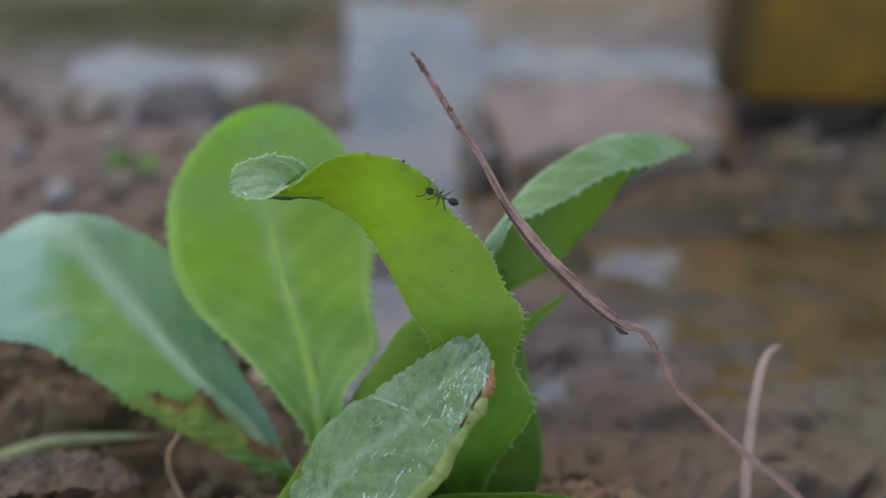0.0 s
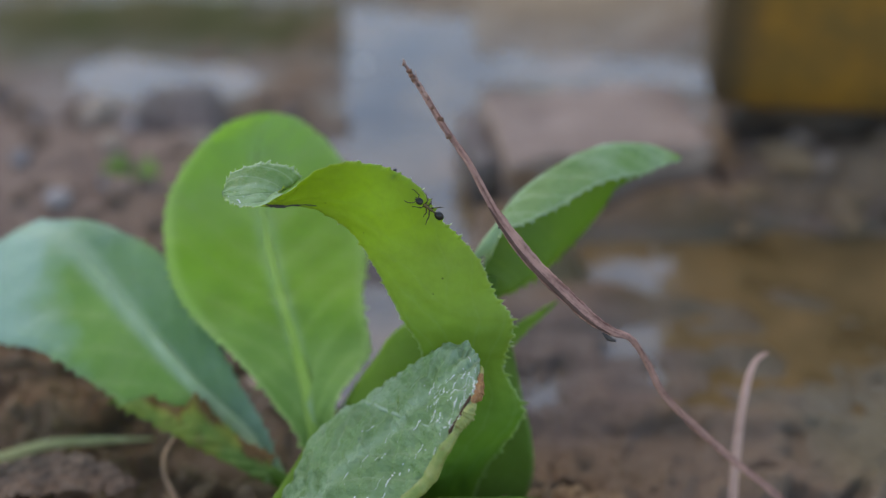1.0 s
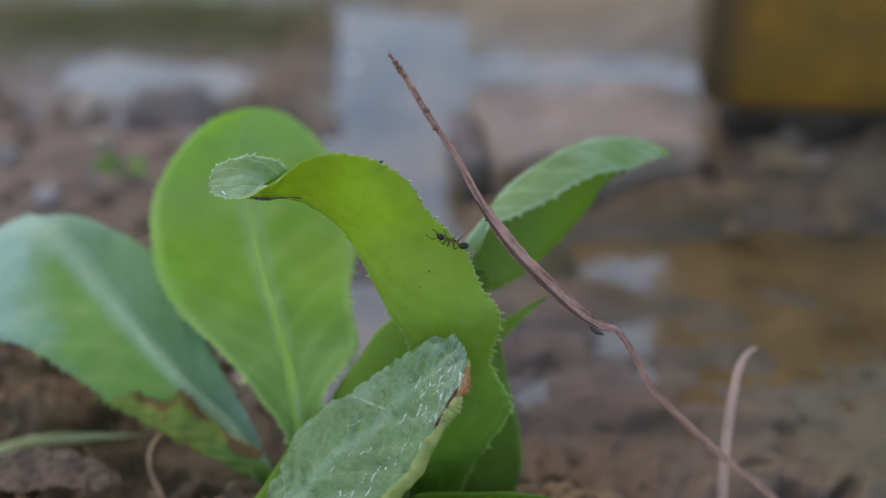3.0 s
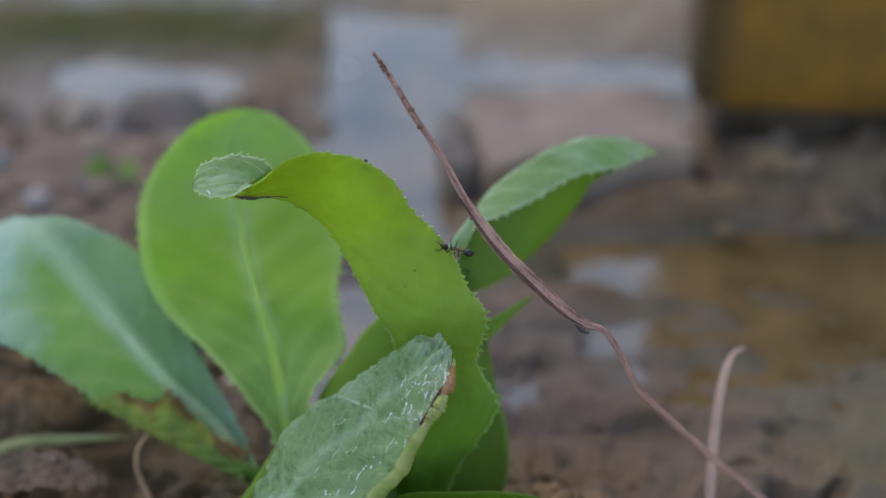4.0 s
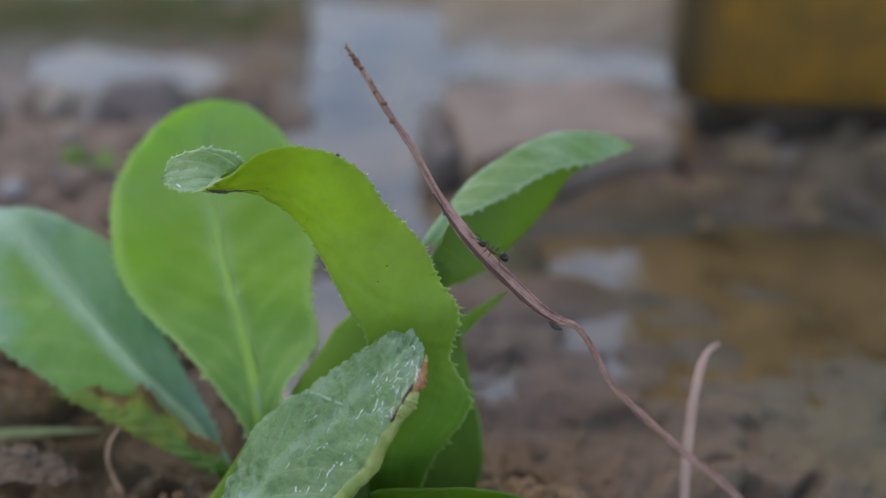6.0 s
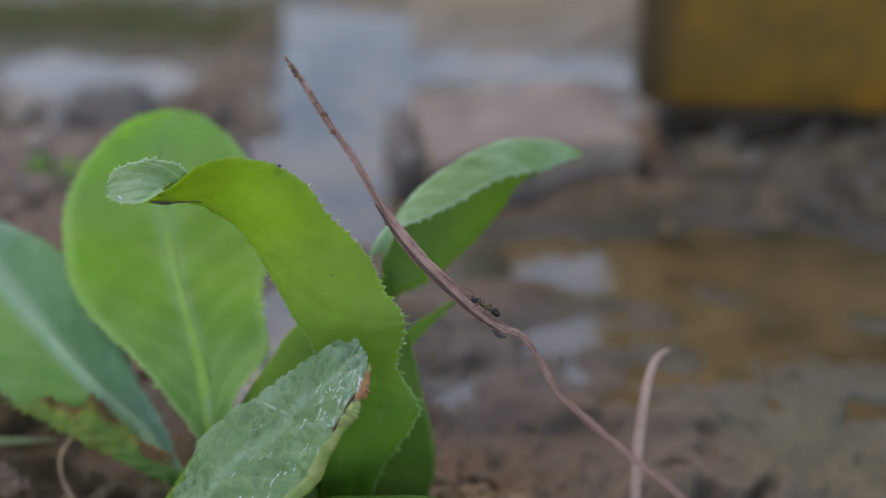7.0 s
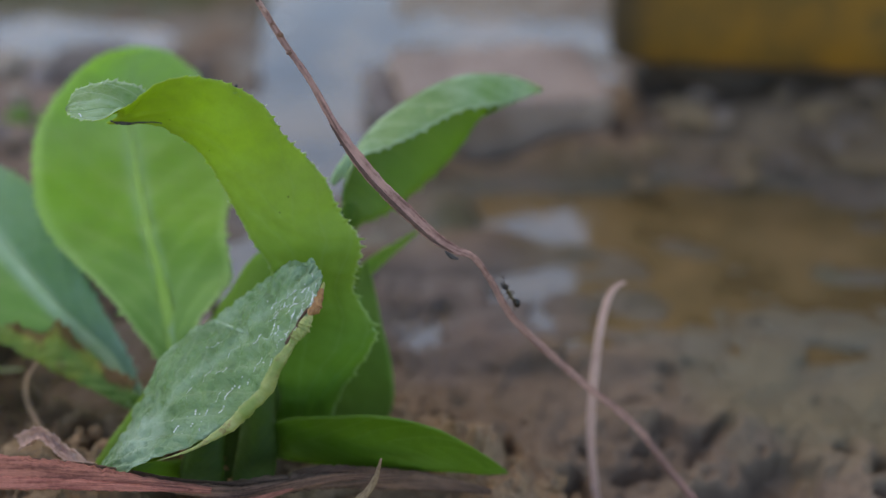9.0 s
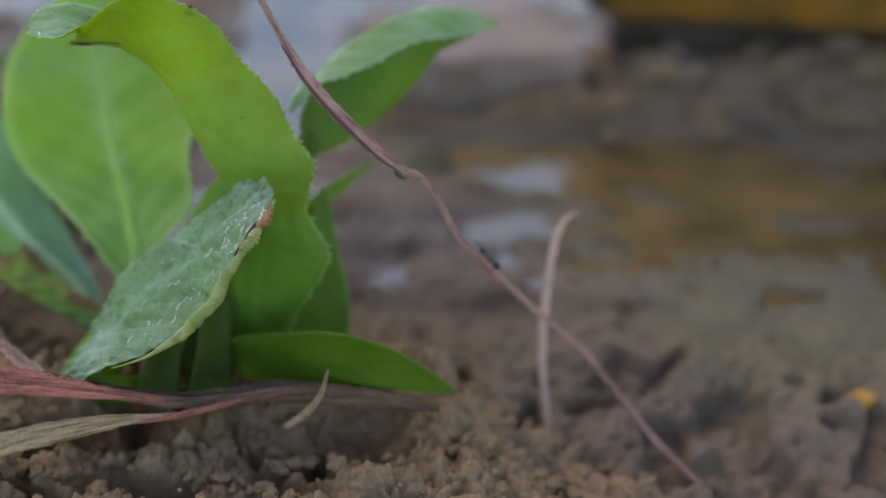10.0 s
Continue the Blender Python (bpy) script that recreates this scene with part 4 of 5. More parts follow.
crack = tube("crack", front_grid[at, 31] + front_normal[at, 31] * 0.22, [0.05, 0.22, 0.16, 0.34, 0.16, 0.22, 0.05], M_CRACK, front, sides=8, n=50, lumps=0.3, seed=8, flat=0.35)
tagged(crack, "dark brown dead crack along the leaf edge")
# pale raised line added for the crease across the leaf
rows, columns = (124, 132, 141, 150, 160), (1, 8, 15, 22, 29)
tube("vein", front_grid[rows, columns] + front_normal[rows, columns] * 0.04, (0.28, 0.3, 0.26, 0.2, 0.1), M_CREASE, front, sides=8, n=60, lumps=0.1, seed=3, flat=0.55)


def specks(grid, normal, parent, clusters, seed, low, high):
    """White beads and short streaks on a leaf, in clusters, that stand in for glints."""
    rng = random.Random(seed)
    bm = bmesh.new()
    rows, cols = grid.shape[:2]
    for _ in range(clusters):
        i, j = rng.uniform(low, high) * (rows - 1), rng.triangular(0.3, 0.98, 0.9) * (cols - 1)
        di, dj = rng.uniform(-0.9, -0.35), rng.uniform(0.03, 0.2)
        wide = rng.uniform(0.04, 0.125)
        for k in range(rng.choice((1, 1, 2, 4, 7, 12))):
            row, col = min(rows - 1, max(0, int(i + di * k + rng.uniform(-0.6, 0.6)))), min(cols - 1.001, max(0.0, j + dj * k))
            c, f = int(col), col % 1
            p = (grid[row, c] * (1 - f) + grid[row, c + 1] * f + normal[row, c] * 0.17) * MM
            lump(bm, p, wide * rng.uniform(0.6, 1.3) * MM, rng, 0.7, 1, 0.7)
    ob = part("wet_specks", bm, M_GLINT, parent, "tiny white specks that stand in for glints")
    return tagged(ob, kind="stuff")


specks(front_grid, front_normal, front, 70, 4, 0.30, 0.97)
specks(front_grid, front_normal, front, 55, 11, 0.72, 0.98)
specks(curled_grid, -curled_normal, curled, 4, 9, 0.88, 0.97)
for k, size in ((197, 0.38), (193, 0.22)):
    bm = bmesh.new()
    lump(bm, (curled_grid[k, 15] + curled_normal[k, 15] * 0.25) * MM, size * MM, random.Random(k), 0.9, 3, 0.05)
    part("water_drop", bm, M_DROP, curled, "clear round water drop")

folded, g, m = leaf(
    "leaf",
    [(7.1, 140.8, 30.0), (10.1, 141.9, 31.0), (14.3, 144.2, 31.9), (18.3, 147.3, 34.0), (22.1, 150.7, 36.1), (25.4, 153.8, 38.9), (27.8, 155.9, 41.8), (36.8, 157.2, 46.3)],
    [(7.9, 140.5, 39.4), (9.5, 141.8, 42.8), (12.6, 143.9, 43.0), (18.1, 146.9, 44.1), (24.0, 150.1, 46.2), (29.7, 153.1, 45.8), (34.1, 156.1, 45.6), (37.2, 157.2, 46.1)],
    [(6.8, 142.1, 36.1), (8.3, 144.6, 41.3), (11.6, 149.9, 43.9), (17.8, 153.2, 47.4), (24.3, 156.4, 48.9), (30.1, 158.4, 48.4), (34.6, 159.3, 47.0), (37.4, 157.7, 46.3)],
    near=M_WAXY, far=M_DEEP, teeth=0.9, seed=8, parent=plant, across=20, crinkle=0.14, crease=0.97)
tagged(folded, "folded leaf with a pale waxy upper side and green underside")

small, g, m = leaf(
    "leaf",
    [(2.0, 126.0, 8.0), (7.2, 133.5, 18.3), (10.1, 135.9, 23.5), (13.2, 139.2, 25.4), (16.0, 141.4, 27.1), (18.5, 143.6, 28.4)],
    [(0.5, 127.0, 9.0), (5.0, 134.0, 20.5), (8.8, 137.2, 25.3), (12.1, 140.4, 26.4), (15.4, 142.5, 27.4), (18.3, 143.6, 28.7)],
    bulge=0.4, teeth=0.3, seed=9, n=120, across=10, near=M_DEEP, far=M_DEEP, parent=plant)
tagged(small, "small narrow pointed dark green leaf")

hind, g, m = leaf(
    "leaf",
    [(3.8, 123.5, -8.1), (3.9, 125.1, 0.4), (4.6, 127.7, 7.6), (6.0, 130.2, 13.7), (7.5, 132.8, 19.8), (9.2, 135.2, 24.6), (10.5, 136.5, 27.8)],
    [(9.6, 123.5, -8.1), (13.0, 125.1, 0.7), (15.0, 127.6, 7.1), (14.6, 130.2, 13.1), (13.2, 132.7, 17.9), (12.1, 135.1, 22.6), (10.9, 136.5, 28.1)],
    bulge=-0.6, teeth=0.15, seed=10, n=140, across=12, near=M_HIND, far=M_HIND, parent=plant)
tagged(hind, "upright green leaf half hidden behind the arched one")

low, g, m = leaf(
    "leaf",
    [(-10.0, 119.0, 4.0), (-3.0, 116.0, 6.5), (0.3, 113.7, 8.3), (6.6, 111.8, 9.2), (15.1, 110.8, 9.8), (23.4, 110.8, 9.6), (29.2, 111.2, 8.8), (32.4, 111.7, 8.5)],
    [(-9.8, 120.5, 5.5), (-3.5, 117.6, 10.7), (0.6, 115.4, 15.1), (6.8, 113.6, 17.4), (13.7, 112.2, 19.2), (21.7, 111.7, 17.4), (28.3, 111.6, 12.9), (32.1, 112.0, 9.0)],
    bulge=0.5, teeth=0.06, seed=12, n=140, across=12, near=M_LOW_SHADE, far=M_LOW_SHADE, parent=plant)
tagged(low, "low green leaf with a pale upper edge lying on the soil")

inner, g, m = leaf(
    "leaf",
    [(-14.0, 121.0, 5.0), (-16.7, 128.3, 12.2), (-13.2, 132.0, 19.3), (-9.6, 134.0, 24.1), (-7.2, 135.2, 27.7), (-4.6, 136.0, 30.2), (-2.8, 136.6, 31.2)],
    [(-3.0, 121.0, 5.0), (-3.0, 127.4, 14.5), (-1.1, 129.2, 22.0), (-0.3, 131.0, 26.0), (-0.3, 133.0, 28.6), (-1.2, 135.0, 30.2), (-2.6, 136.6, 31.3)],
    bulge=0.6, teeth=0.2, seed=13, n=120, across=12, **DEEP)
tagged(inner, "small inner leaf of the rosette")

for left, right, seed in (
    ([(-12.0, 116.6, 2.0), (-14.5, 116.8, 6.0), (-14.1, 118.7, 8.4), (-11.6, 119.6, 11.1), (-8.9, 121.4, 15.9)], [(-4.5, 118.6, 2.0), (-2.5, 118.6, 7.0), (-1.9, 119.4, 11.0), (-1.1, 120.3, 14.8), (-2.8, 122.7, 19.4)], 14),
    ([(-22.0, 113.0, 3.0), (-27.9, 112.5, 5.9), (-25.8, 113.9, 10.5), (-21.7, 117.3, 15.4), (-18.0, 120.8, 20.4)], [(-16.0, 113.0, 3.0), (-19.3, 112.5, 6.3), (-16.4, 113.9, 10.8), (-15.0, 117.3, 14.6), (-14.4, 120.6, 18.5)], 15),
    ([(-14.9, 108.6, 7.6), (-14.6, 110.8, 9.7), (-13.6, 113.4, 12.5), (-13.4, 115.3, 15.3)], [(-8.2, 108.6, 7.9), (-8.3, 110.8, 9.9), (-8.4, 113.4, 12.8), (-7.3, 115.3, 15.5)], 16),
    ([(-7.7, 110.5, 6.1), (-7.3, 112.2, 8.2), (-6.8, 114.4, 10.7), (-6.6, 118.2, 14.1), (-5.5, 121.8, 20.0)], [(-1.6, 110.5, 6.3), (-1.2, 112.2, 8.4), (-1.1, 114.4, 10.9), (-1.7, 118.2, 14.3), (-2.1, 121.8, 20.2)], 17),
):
    ob, g, m = leaf("leaf", left, right, bulge=1.2, teeth=0.1, seed=seed, n=100, across=10, near=M_DEEP if seed == 15 else M_BASE_SHADE, far=M_BASE_SHADE, parent=plant)
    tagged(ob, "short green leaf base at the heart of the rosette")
crown = tube("crown", [(-8.0, 120.0, 0.0), (-8.0, 120.5, 6.0), (-9.0, 122.0, 12.0)], [5.5, 4.5, 2.0], M_BASE_SHADE, plant, sides=14, n=16, lumps=0.05)


def petiole(owner, points, radii):
    """The stalk that joins a leaf to the crown."""
    return tube("petiole", points, radii, M_LOW_SHADE, owner, sides=10, n=24, flat=0.7, groove=0.3)


petiole(front, [(-21.5, 104.8, 15.2), (-19.0, 108.6, 11.0), (-14.0, 114.0, 6.0), (-9.0, 119.5, 4.0)], [1.0, 1.3, 1.6, 1.9])
petiole(folded, [(8.0, 141.2, 35.0), (6.0, 138.0, 27.0), (3.0, 131.0, 15.0), (-4.0, 122.5, 5.0)], [1.1, 1.2, 1.4, 1.8])
tube("midrib", [(5.6, 140.6, 39.0), (7.2, 140.2, 41.6), (9.0, 141.0, 44.6)], [0.5, 0.95, 0.6], M_RIB_PALE, folded, sides=10, n=20, flat=0.6)
petiole(round_leaf, [(-18.0, 127.6, 11.4), (-14.0, 124.5, 7.0), (-9.5, 121.5, 3.5)], [1.4, 1.6, 1.9])
petiole(waxy_leaf, [(-25.2, 126.4, 6.8), (-18.0, 124.0, 4.5), (-10.5, 121.0, 3.0)], [1.2, 1.6, 1.9])
petiole(torn, [(-25.4, 125.8, 9.0), (-18.5, 123.2, 5.5), (-10.5, 120.5, 3.0)], [0.9, 1.2, 1.5])

seedling = tagged(new("seedling"), "tiny dull green seedling in the soil", "seedling")
for left, right, seed in (([(-72.0, 223.5, -1.5), (-75.0, 221.0, 1.5), (-78.0, 221.5, 1.8)], [(-71.8, 224.2, -1.2), (-74.5, 226.5, 3.2), (-78.2, 222.6, 2.2)], 51),
                          ([(-71.8, 223.6, -1.5), (-69.0, 220.5, 1.2), (-65.5, 221.0, 1.0)], [(-72.0, 224.3, -1.2), (-68.5, 226.0, 3.0), (-65.2, 222.0, 1.4)], 52)):
    leaf("leaf", left, right, bulge=0.4, teeth=0.05, seed=seed, n=40, across=8, near=M_HIND, far=M_HIND, parent=seedling)

# ---- dry stems and litter ----
STEM = [(-3.9, 136.4, 72.6), (-1.8, 135.1, 69.8), (1.1, 133.7, 65.2), (4.5, 131.8, 60.7), (7.5, 129.9, 55.6), (10.2, 128.0, 52.1), (13.3, 126.3, 48.7), (17.2, 124.9, 45.1), (21.1, 123.6, 41.8), (24.1, 123.0, 40.0), (26.6, 122.9, 38.9), (29.3, 123.1, 34.4), (32.2, 122.8, 28.8), (37.5, 122.9, 22.4), (44.0, 122.8, 15.7), (51.9, 121.6, 8.7), (58.7, 120.6, -0.6), (64.8, 115.6, -5.5), (71.3, 111.4, -9.6)]
dry_stem = tagged(new("bent_grass"), "thin dry reddish-brown bent grass leaning across from the soil", "grass")
tube("stalk", STEM, [0.16, 0.40, 0.42, 0.44, 0.52, 0.80, 0.95, 0.92, 0.80, 0.56, 0.43, 0.45, 0.50, 0.55, 0.55, 0.54, 0.54, 0.52, 0.48], M_STEM, dry_stem, sides=14, n=240, flat=0.45, lumps=0.08, seed=4, groove=0.35, twist=1.2)
tube("fold", [(x - 0.38, y - 0.40, z - 0.13) for x, y, z in STEM[4:10]], [0.10, 0.22, 0.28, 0.30, 0.27, 0.2, 0.08], M_FOLD, dry_stem, sides=8, n=80, flat=0.6, lumps=0.1, seed=5)


def nodules():
    rng = random.Random(21)
    line = smooth_line(STEM[:4], 40)
    for i in (0, 1, 4, 6, 7, 8, 11, 14, 17, 20, 24, 30):
        bm = bmesh.new()
        lump(bm, (line[i] + [rng.uniform(-0.2, 0.2), -0.2, rng.uniform(-0.1, 0.1)]) * MM, rng.choice((0.14, 0.18, 0.24, 0.34)) * MM, rng, 0.9, 2, 0.7)
        part("nodule", bm, M_FOLD if i % 2 else M_BROWN, dry_stem)
    blade = smooth_line(STEM[4:9], 40)
    for k in (6, 15, 27):
        bm = bmesh.new()
        lump(bm, (blade[k] + [-0.55, -0.3, -0.5]) * MM, 0.2 * MM, rng, 0.8, 2, 0.3)
        part("nodule", bm, M_DARK, dry_stem, "dark scar")


nodules()
tube("sheath", [(-4.1, 136.6, 73.2), (-3.4, 136.1, 71.8), (-2.3, 135.4, 70.2), (-1.0, 134.6, 68.9)], [0.08, 0.24, 0.28, 0.1], M_STALK, dry_stem, sides=6, n=20, flat=0.5, lumps=0.2, seed=14)
tube("sheath", [(-2.6, 135.8, 71.9), (-2.1, 135.3, 70.6), (-0.9, 134.7, 69.0)], [0.04, 0.14, 0.1], M_STALK, dry_stem, sides=6, n=16, flat=0.5, lumps=0.2, seed=15)
tube("knot", [(22.7, 122.7, 40.0), (23.5, 122.5, 39.3), (24.5, 122.4, 38.9)], [0.10, 0.34, 0.12], M_DARK, dry_stem, sides=10, n=16, lumps=0.08)

tagged(tube("pale_stalk", [(51.0, 138.8, 22.8), (50.2, 138.6, 22.8), (48.4, 137.0, 21.9), (46.9, 133.6, 18.2), (46.1, 129.5, 11.2), (45.9, 125.9, 4.8), (46.4, 122.9, -1.0), (47.5, 120.4, -7.3), (47.9, 119.6, -9.8)], [0.12, 0.38, 0.68, 0.76, 0.68, 0.6, 0.7], M_STALK, None, sides=12, n=90, flat=0.6, lumps=0.04, seed=6, groove=0.3),
       "pale dry broken stalk standing upright in the soil", "stalk")
tagged(tube("grass_blade", [(-95.8, 136.5, -7.2), (-79.8, 136.8, -4.2), (-72.6, 137.0, -1.3), (-65.6, 137.4, 1.3), (-58.2, 138.0, 1.9), (-46.9, 138.0, 2.8)], [0.8, 1.05, 1.0, 0.9, 0.8, 0.2], M_BLADE, None, sides=10, n=60, flat=0.25, lumps=0.02, seed=7),
       "flat pale green grass blade lying on the soil", "grass")
twig = tagged(new("red_twig"), "dry split reddish-brown twig lying on the soil before the plant", "twig")
for points, girth, skin, name, seed in (
        ([(-48.4, 99.5, 21.3), (-33.6, 100.0, 20.3), (-24.8, 100.3, 18.9), (-18.4, 101.0, 17.1), (-8.0, 101.8, 14.8)], [1.9, 1.7, 1.5, 1.1, 0.5], M_RED, "stem", 8),
        ([(-17.1, 101.5, 16.2), (-10.4, 101.9, 14.8), (-4.4, 102.5, 13.7), (1.0, 103.5, 13.8), (7.9, 105.0, 14.2), (15.6, 107.0, 12.8)], [0.4, 0.9, 1.0, 0.9, 0.6, 0.2], M_BROWN, "stem", 9),
        ([(-46.6, 98.0, 20.1), (-32.6, 98.6, 19.1), (-24.6, 99.2, 18.3), (-17.5, 100.2, 16.8), (-10.9, 101.2, 15.5)], [0.9, 0.9, 0.7, 0.5, 0.2], M_REDDER, "strand", 18),
        ([(-15.3, 98.5, 12.8), (-10.0, 99.4, 13.2), (-4.7, 100.3, 13.8), (-0.1, 101.3, 14.6), (3.0, 102.0, 15.3)], [0.12, 0.4, 0.5, 0.4, 0.15], M_RED, "strand", 19),
        ([(-36.3, 102.5, 19.3), (-25.8, 102.8, 18.0), (-19.1, 103.0, 16.6), (-10.7, 103.2, 14.9), (-1.4, 103.6, 14.3)], [0.5, 0.55, 0.4, 0.3, 0.15], M_BARK, "strand", 20),
        ([(-13.4, 103.0, 12.8), (-7.1, 103.6, 13.1), (-0.8, 104.2, 13.5), (5.5, 105.0, 13.4), (12.5, 106.0, 13.0), (18.8, 107.0, 12.5)], [0.2, 0.9, 1.2, 1.1, 0.8, 0.3], M_BARK, "bark_flake", 21)):
    tube(name, points, girth, skin, twig, sides=16, n=150, lumps=0.11, seed=seed, groove=0.5, flat=0.6, twist=2.0)
tube("bark", [(-8, 105.0, 10.6), (0, 106.5, 10.8), (6, 107.5, 11.6), (13, 108.6, 10.4), (21, 109.4, 9.0), (30, 110.0, 6.5)], [0.4, 1.3, 1.7, 1.6, 1.3, 0.4], M_BARK, twig, sides=18, n=160, lumps=0.08, seed=28, groove=0.5, flat=0.55)
tagged(tube("straw", [(-34.5, 95.2, 9.5), (-29.7, 95.9, 11.1), (-20.6, 97.5, 12.8), (-11.5, 99.1, 13.8), (-4.8, 100.6, 13.6)], [1.3, 1.6, 1.6, 1.3, 0.4, 0.1], M_STRAW, None, sides=16, n=90, flat=0.4, lumps=0.05, seed=9, groove=0.5),
       "flat dry straw-coloured blade on the soil", "straw")
tagged(tube("dry_curl", [(14.8, 103.2, 20.1), (13.7, 102.8, 15.9), (11.6, 102.2, 12.9), (8.7, 101.4, 10.7)], [0.15, 0.45, 0.6, 0.5], M_CURL, None, sides=10, n=40, flat=0.6, lumps=0.04, seed=10),
       "short curled dry shred standing on the soil", "plant litter")
tagged(tube("dry_tendril", [(-40.2, 129.1, 12.4), (-41.9, 127.9, 9.8), (-42.0, 126.6, 6.2), (-40.0, 124.3, 2.8)], [0.14, 0.30, 0.36, 0.45], M_TENDRIL, None, sides=8, n=40, lumps=0.04, seed=12),
       "thin bent brown tendril under the torn leaf", "plant litter")


# a white fleck takes the place of a glint on the water
bm = bmesh.new()
lump(bm, (0, 0, 0), 0.0009, random.Random(3), 0.35, 2, 0.4)
for v in bm.verts:
    v.co.x *= 2.6
fleck = tagged(part("foam_fleck", bm, M_GLINT, None), "tiny white fleck that stands in for a glint on the puddle", "foam")
fleck.location = (-0.0262, 0.2975, WATER + 0.0001)


def dry_leaf(left, right, seed, label, skin=M_LITTER, crinkle=1.0, rumple=0.4):
    ob, _, _ = leaf("dry_leaf", left, right, bulge=1.4, near=skin, far=skin, teeth=0.2, period=2.5, n=90, across=12, crinkle=crinkle, fine=0.8, rumple=rumple, seed=seed, ragged=0.4)
    return tagged(ob, label, "dry leaf")


dry_leaf([(-37, 110.0, 13.0), (-33.5, 109.0, 16.5), (-29.5, 107.0, 14.0), (-23.0, 104.5, 12.3)], [(-38, 112.0, 14.2), (-33.0, 110.5, 17.4), (-28.5, 108.4, 15.4), (-22.6, 105.5, 12.9)], 43, "pale papery dry shred beside the twig", M_STALK, 0.4, 0.0)
dry_leaf([(-72, 121.5, 6.0), (-64, 121.0, 7.0), (-55, 122.0, 7.2), (-46, 124.0, 6.0)], [(-73, 124.5, 7.5), (-64, 128.0, 9.0), (-54, 129.0, 8.5), (-45.5, 125.5, 6.5)], 41, "curled brown dead leaf on the dark soil")
dry_leaf([(-80, 148.0, 6.0), (-73, 147.0, 6.5), (-66, 148.5, 6.0)], [(-81, 151.0, 7.0), (-73, 152.5, 7.5), (-65, 151.0, 6.5)], 42, "small brown dead leaf scrap on the soil")

# ---- the ant ----
def ellipsoid(bm, place, radii, turn=0.0):
    made = bmesh.ops.create_uvsphere(bm, u_segments=18, v_segments=12, radius=1.0)["verts"]
    m = pose(*place, 0, turn, 0) @ Matrix.Diagonal((*radii, 1))
    bmesh.ops.transform(bm, matrix=m, verts=made)


def limb(name, joints, radii, parent, root):
    """A jointed leg or feeler; its origin is its root on the body."""
    bm = bmesh.new()
    for (a, b), r in zip(zip(joints, joints[1:]), radii):
        a, b = Vector(a) * MM, Vector(b) * MM
        rod = bmesh.ops.create_cone(bm, cap_ends=True, segments=7, radius1=r * MM, radius2=r * 0.7 * MM, depth=(b - a).length)["verts"]
        bmesh.ops.transform(bm, matrix=Matrix.Translation((a + b) / 2) @ (b - a).to_track_quat("Z", "Y").to_matrix().to_4x4(), verts=rod)
        bmesh.ops.create_icosphere(bm, subdivisions=1, radius=r * MM, matrix=Matrix.Translation(a))
    ob = part(name, bm, M_ANT_LEG, parent)
    ob.location = Vector(root) * MM
    return ob


def build_ant():
    """An ant that looks along x, z away from what it walks on."""
    ant = tagged(new("ant"), "small black ant with an amber middle, walking on leaf and stem", "ant")
    bm = bmesh.new()
    ellipsoid(bm, (-1.75 * MM, 0, 0.30 * MM), (0.74 * MM, 0.53 * MM, 0.50 * MM), -12)
    part("gaster", bm, M_ANT, ant, "shiny black abdomen")
    bm = bmesh.new()
    ellipsoid(bm, (-0.98 * MM, 0, 0.12 * MM), (0.16 * MM, 0.13 * MM, 0.20 * MM))
    part("petiole", bm, M_ANT_THORAX, ant)
    bm = bmesh.new()
    ellipsoid(bm, (0.45 * MM, 0, 0.22 * MM), (0.48 * MM, 0.27 * MM, 0.29 * MM), -8)
    ellipsoid(bm, (-0.30 * MM, 0, 0.14 * MM), (0.55 * MM, 0.22 * MM, 0.24 * MM), 6)
    part("thorax", bm, M_ANT_THORAX, ant, "amber-brown middle body")
    bm = bmesh.new()
    ellipsoid(bm, (1.55 * MM, 0, 0.22 * MM), (0.54 * MM, 0.46 * MM, 0.38 * MM), 18)
    for s in (-1, 1):
        ellipsoid(bm, (1.62 * MM, s * 0.36 * MM, 0.34 * MM), (0.11 * MM, 0.07 * MM, 0.11 * MM))
        ellipsoid(bm, (2.05 * MM, s * 0.12 * MM, 0.08 * MM), (0.20 * MM, 0.07 * MM, 0.06 * MM), 20)
    part("head", bm, M_ANT, ant)
    legs = []
    for k, (x, reach, sweep) in enumerate(((0.65, 1.05, 0.75), (0.2, 1.15, -0.2), (-0.35, 1.4, -1.0))):
        for s in (-1, 1):
            joints = [(0, 0, 0), (sweep * 0.35, s * reach * 0.45, 0.55), (sweep * 0.85, s * reach * 0.8, -0.25), (sweep * 1.2, s * reach * 1.05, -0.52)]
            legs.append((limb("leg", joints, (0.11, 0.085, 0.06), ant, (x, s * 0.2, 0.1)), (x, s * 0.2, 0.1), (k + (s > 0)) % 2, s))
    feelers = []
    for s in (-1, 1):
        joints = [(0, 0, 0), (0.45, s * 0.5, 0.30), (1.15, s * 0.75, 0.0), (1.55, s * 0.72, -0.12)]
        feelers.append((limb("antenna", joints, (0.075, 0.065, 0.06), ant, (1.85, s * 0.16, 0.34)), (1.85, s * 0.16, 0.34), s))
    return ant, legs, feelers


ant, legs, feelers = build_ant()

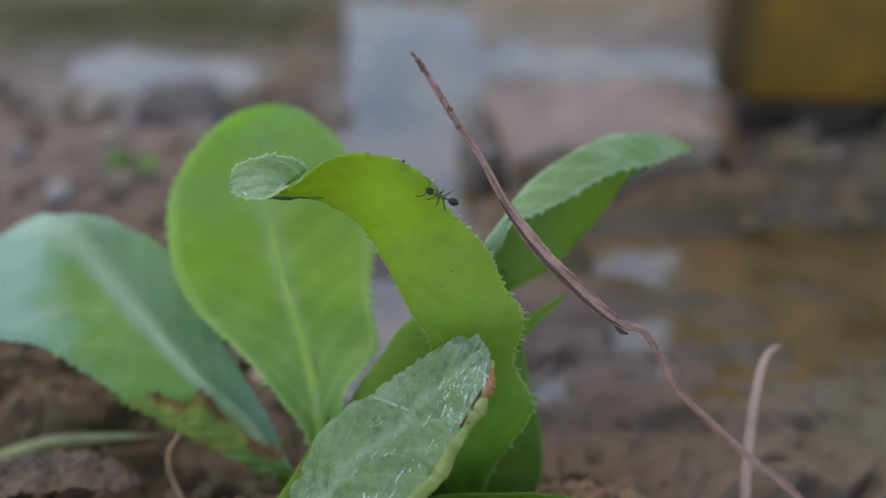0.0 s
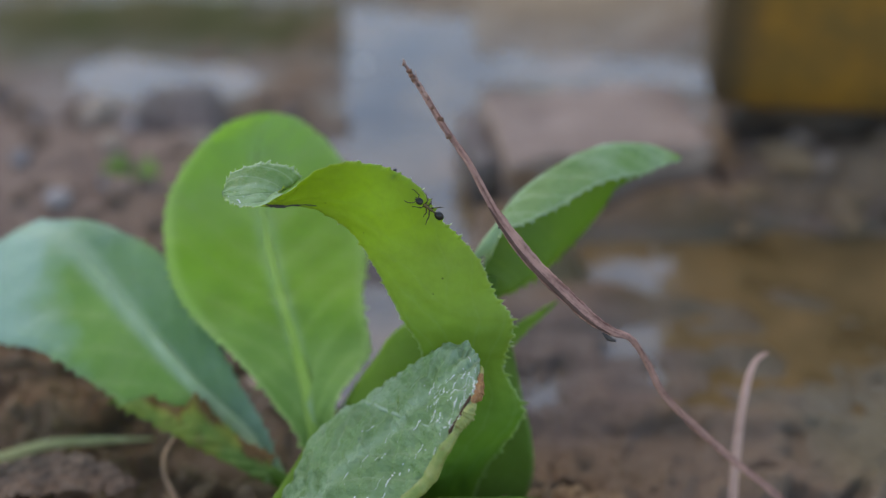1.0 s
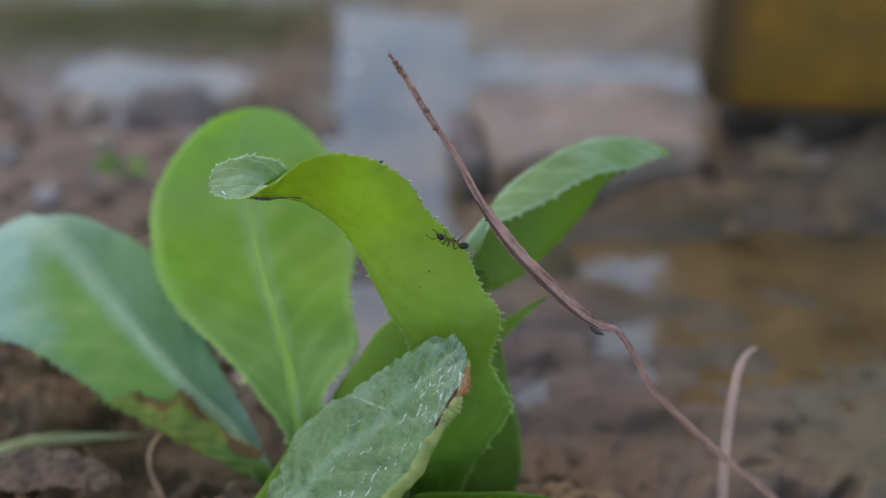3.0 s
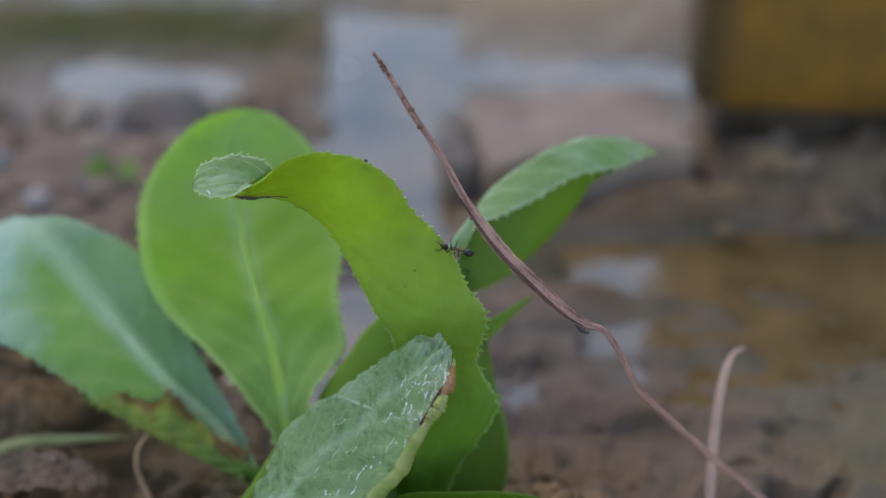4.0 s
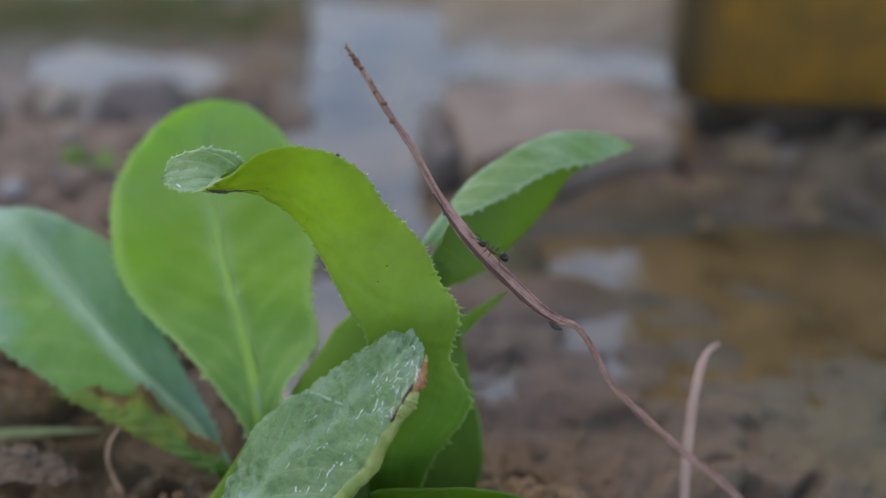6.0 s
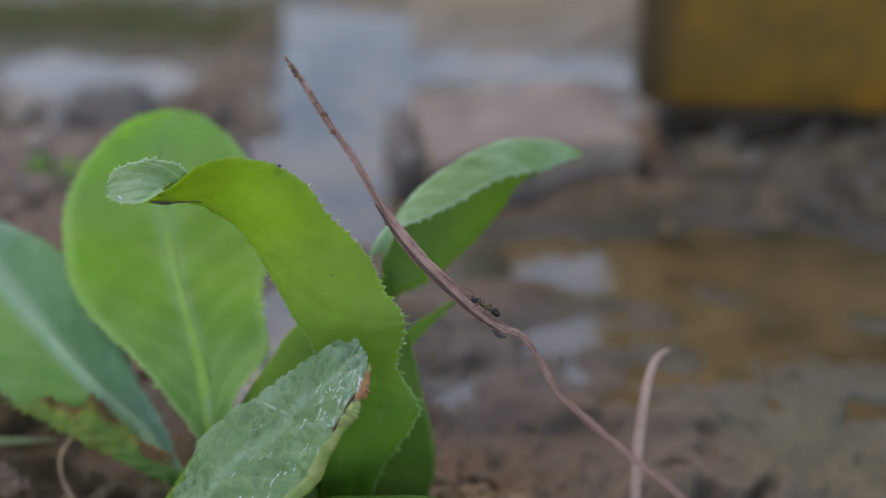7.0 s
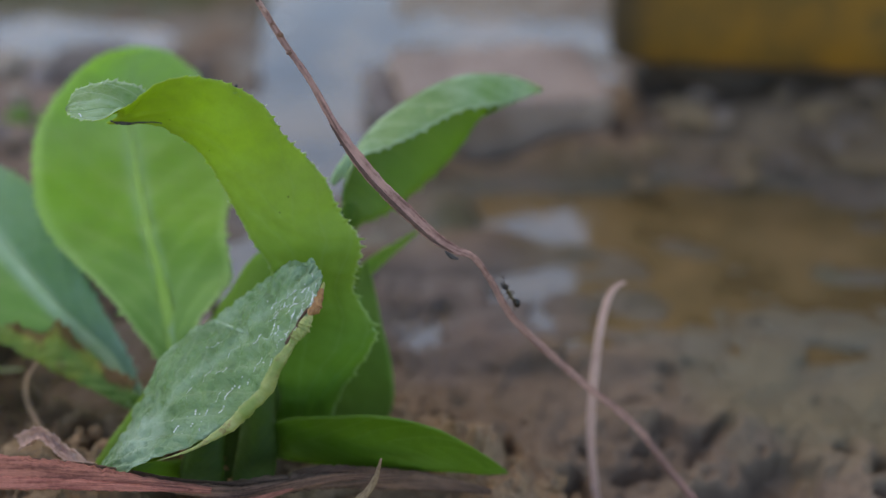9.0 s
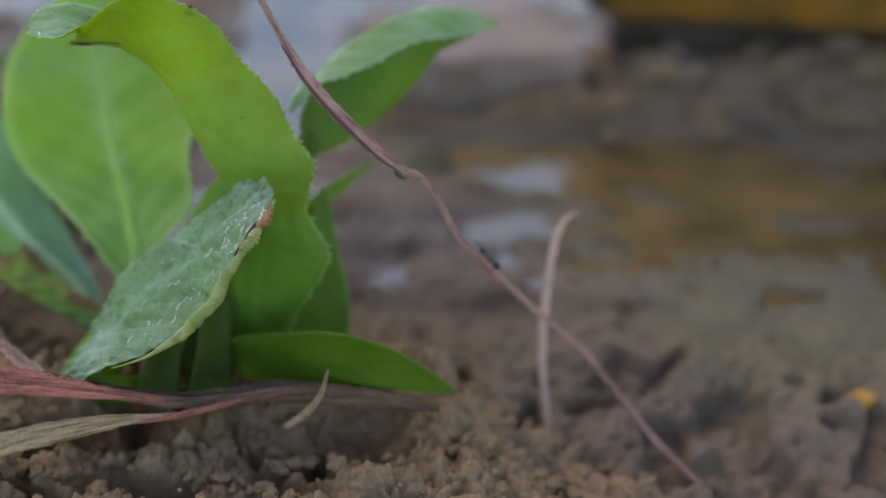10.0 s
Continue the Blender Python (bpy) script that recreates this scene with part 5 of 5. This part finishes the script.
# seconds, rear of the ant, head of the ant (mm), and the way its back faces; it walks backwards
TRAIL = [
    (0.0, (1.2, 129.3, 55.1), (-2.0, 129.5, 56.7), (0.3, -0.9, 0.5)),
    (0.5, (0.8, 129.3, 54.8), (-2.1, 129.5, 56.6), (0.3, -0.9, 0.5)),
    (1.0, (0.4, 129.3, 54.3), (-2.1, 129.5, 56.4), (0.3, -0.9, 0.5)),
    (1.5, (0.9, 129.3, 54.6), (-1.9, 129.5, 56.5), (0.3, -0.9, 0.5)),
    (2.0, (2.1, 129.1, 52.6), (-0.6, 129.3, 54.9), (0.3, -0.9, 0.5)),
    (3.5, (7.1, 128.7, 48.0), (3.7, 128.8, 49.0), (0.1, -0.9, -0.4)),
    (4.0, (8.4, 128.7, 47.7), (5.0, 128.8, 48.6), (0.1, -0.9, -0.4)),
    (4.25, (10.0, 127.4, 50.9), (6.7, 127.6, 50.6), (0.1, -0.9, 0.2)),
    (4.5, (12.1, 126.5, 51.8), (8.8, 126.6, 52.0), (0.1, -0.9, 0.4)),
    (5.0, (13.1, 126.6, 52.2), (9.6, 126.6, 51.6), (0.1, -0.9, 0.4)),
    (5.5, (14.6, 126.3, 49.4), (11.8, 126.4, 51.0), (0.6, -0.3, 0.7)),
    (6.8, (20.7, 123.2, 44.7), (17.8, 123.6, 46.7), (0.6, 0.2, 0.75)),
    (7.0, (23.0, 122.9, 42.3), (19.7, 123.2, 44.6), (0.6, 0.2, 0.75)),
    (7.5, (26.1, 122.5, 40.0), (23.1, 122.6, 41.7), (0.5, 0.2, 0.8)),
    (8.0, (29.0, 122.4, 38.6), (26.3, 122.5, 40.5), (0.6, 0.1, 0.7)),
    (8.5, (30.2, 122.5, 35.3), (27.9, 122.6, 38.0), (0.8, 0.1, 0.5)),
    (9.0, (32.5, 122.4, 31.2), (30.6, 122.6, 34.2), (0.8, 0.1, 0.5)),
    (9.5, (35.1, 122.2, 28.0), (32.4, 122.4, 30.4), (0.8, 0.1, 0.5)),
    (10.0, (37.5, 121.9, 24.2), (35.1, 122.1, 27.1), (0.8, 0.1, 0.5)),
]


def ant_pose(rear, head, back):
    rear, head, back = Vector(rear) * MM, Vector(head) * MM, Vector(back)
    x = (head - rear).normalized()
    y = back.cross(x).normalized()
    z = x.cross(y)
    m = Matrix((x, y, z)).transposed().to_4x4()
    return Matrix.Translation((rear + head) / 2 + z * 0.0001) @ m


def motions():
    walk(ant, [(t, ant_pose(rear, head, back)) for t, rear, head, back in TRAIL])
    beats = [i / 10 for i in range(101)]
    for ob, root, phase, s in legs:
        rows = []
        for i, t in enumerate(beats):
            a = math.sin(2 * math.pi * (2.3 * t) + math.pi * phase)
            b = max(0.0, math.cos(2 * math.pi * (2.3 * t) + math.pi * phase))
            rows.append((t, pose(root[0] * MM, root[1] * MM, root[2] * MM, s * 9 * b, 0, s * 14 * a)))
        walk(ob, rows)
    for ob, root, s in feelers:
        walk(ob, [(t, pose(root[0] * MM, root[1] * MM, root[2] * MM, 0, 18 * math.sin(6.1 * t + s), 22 * math.sin(4.7 * t + 2 * s))) for t in beats])


motions()
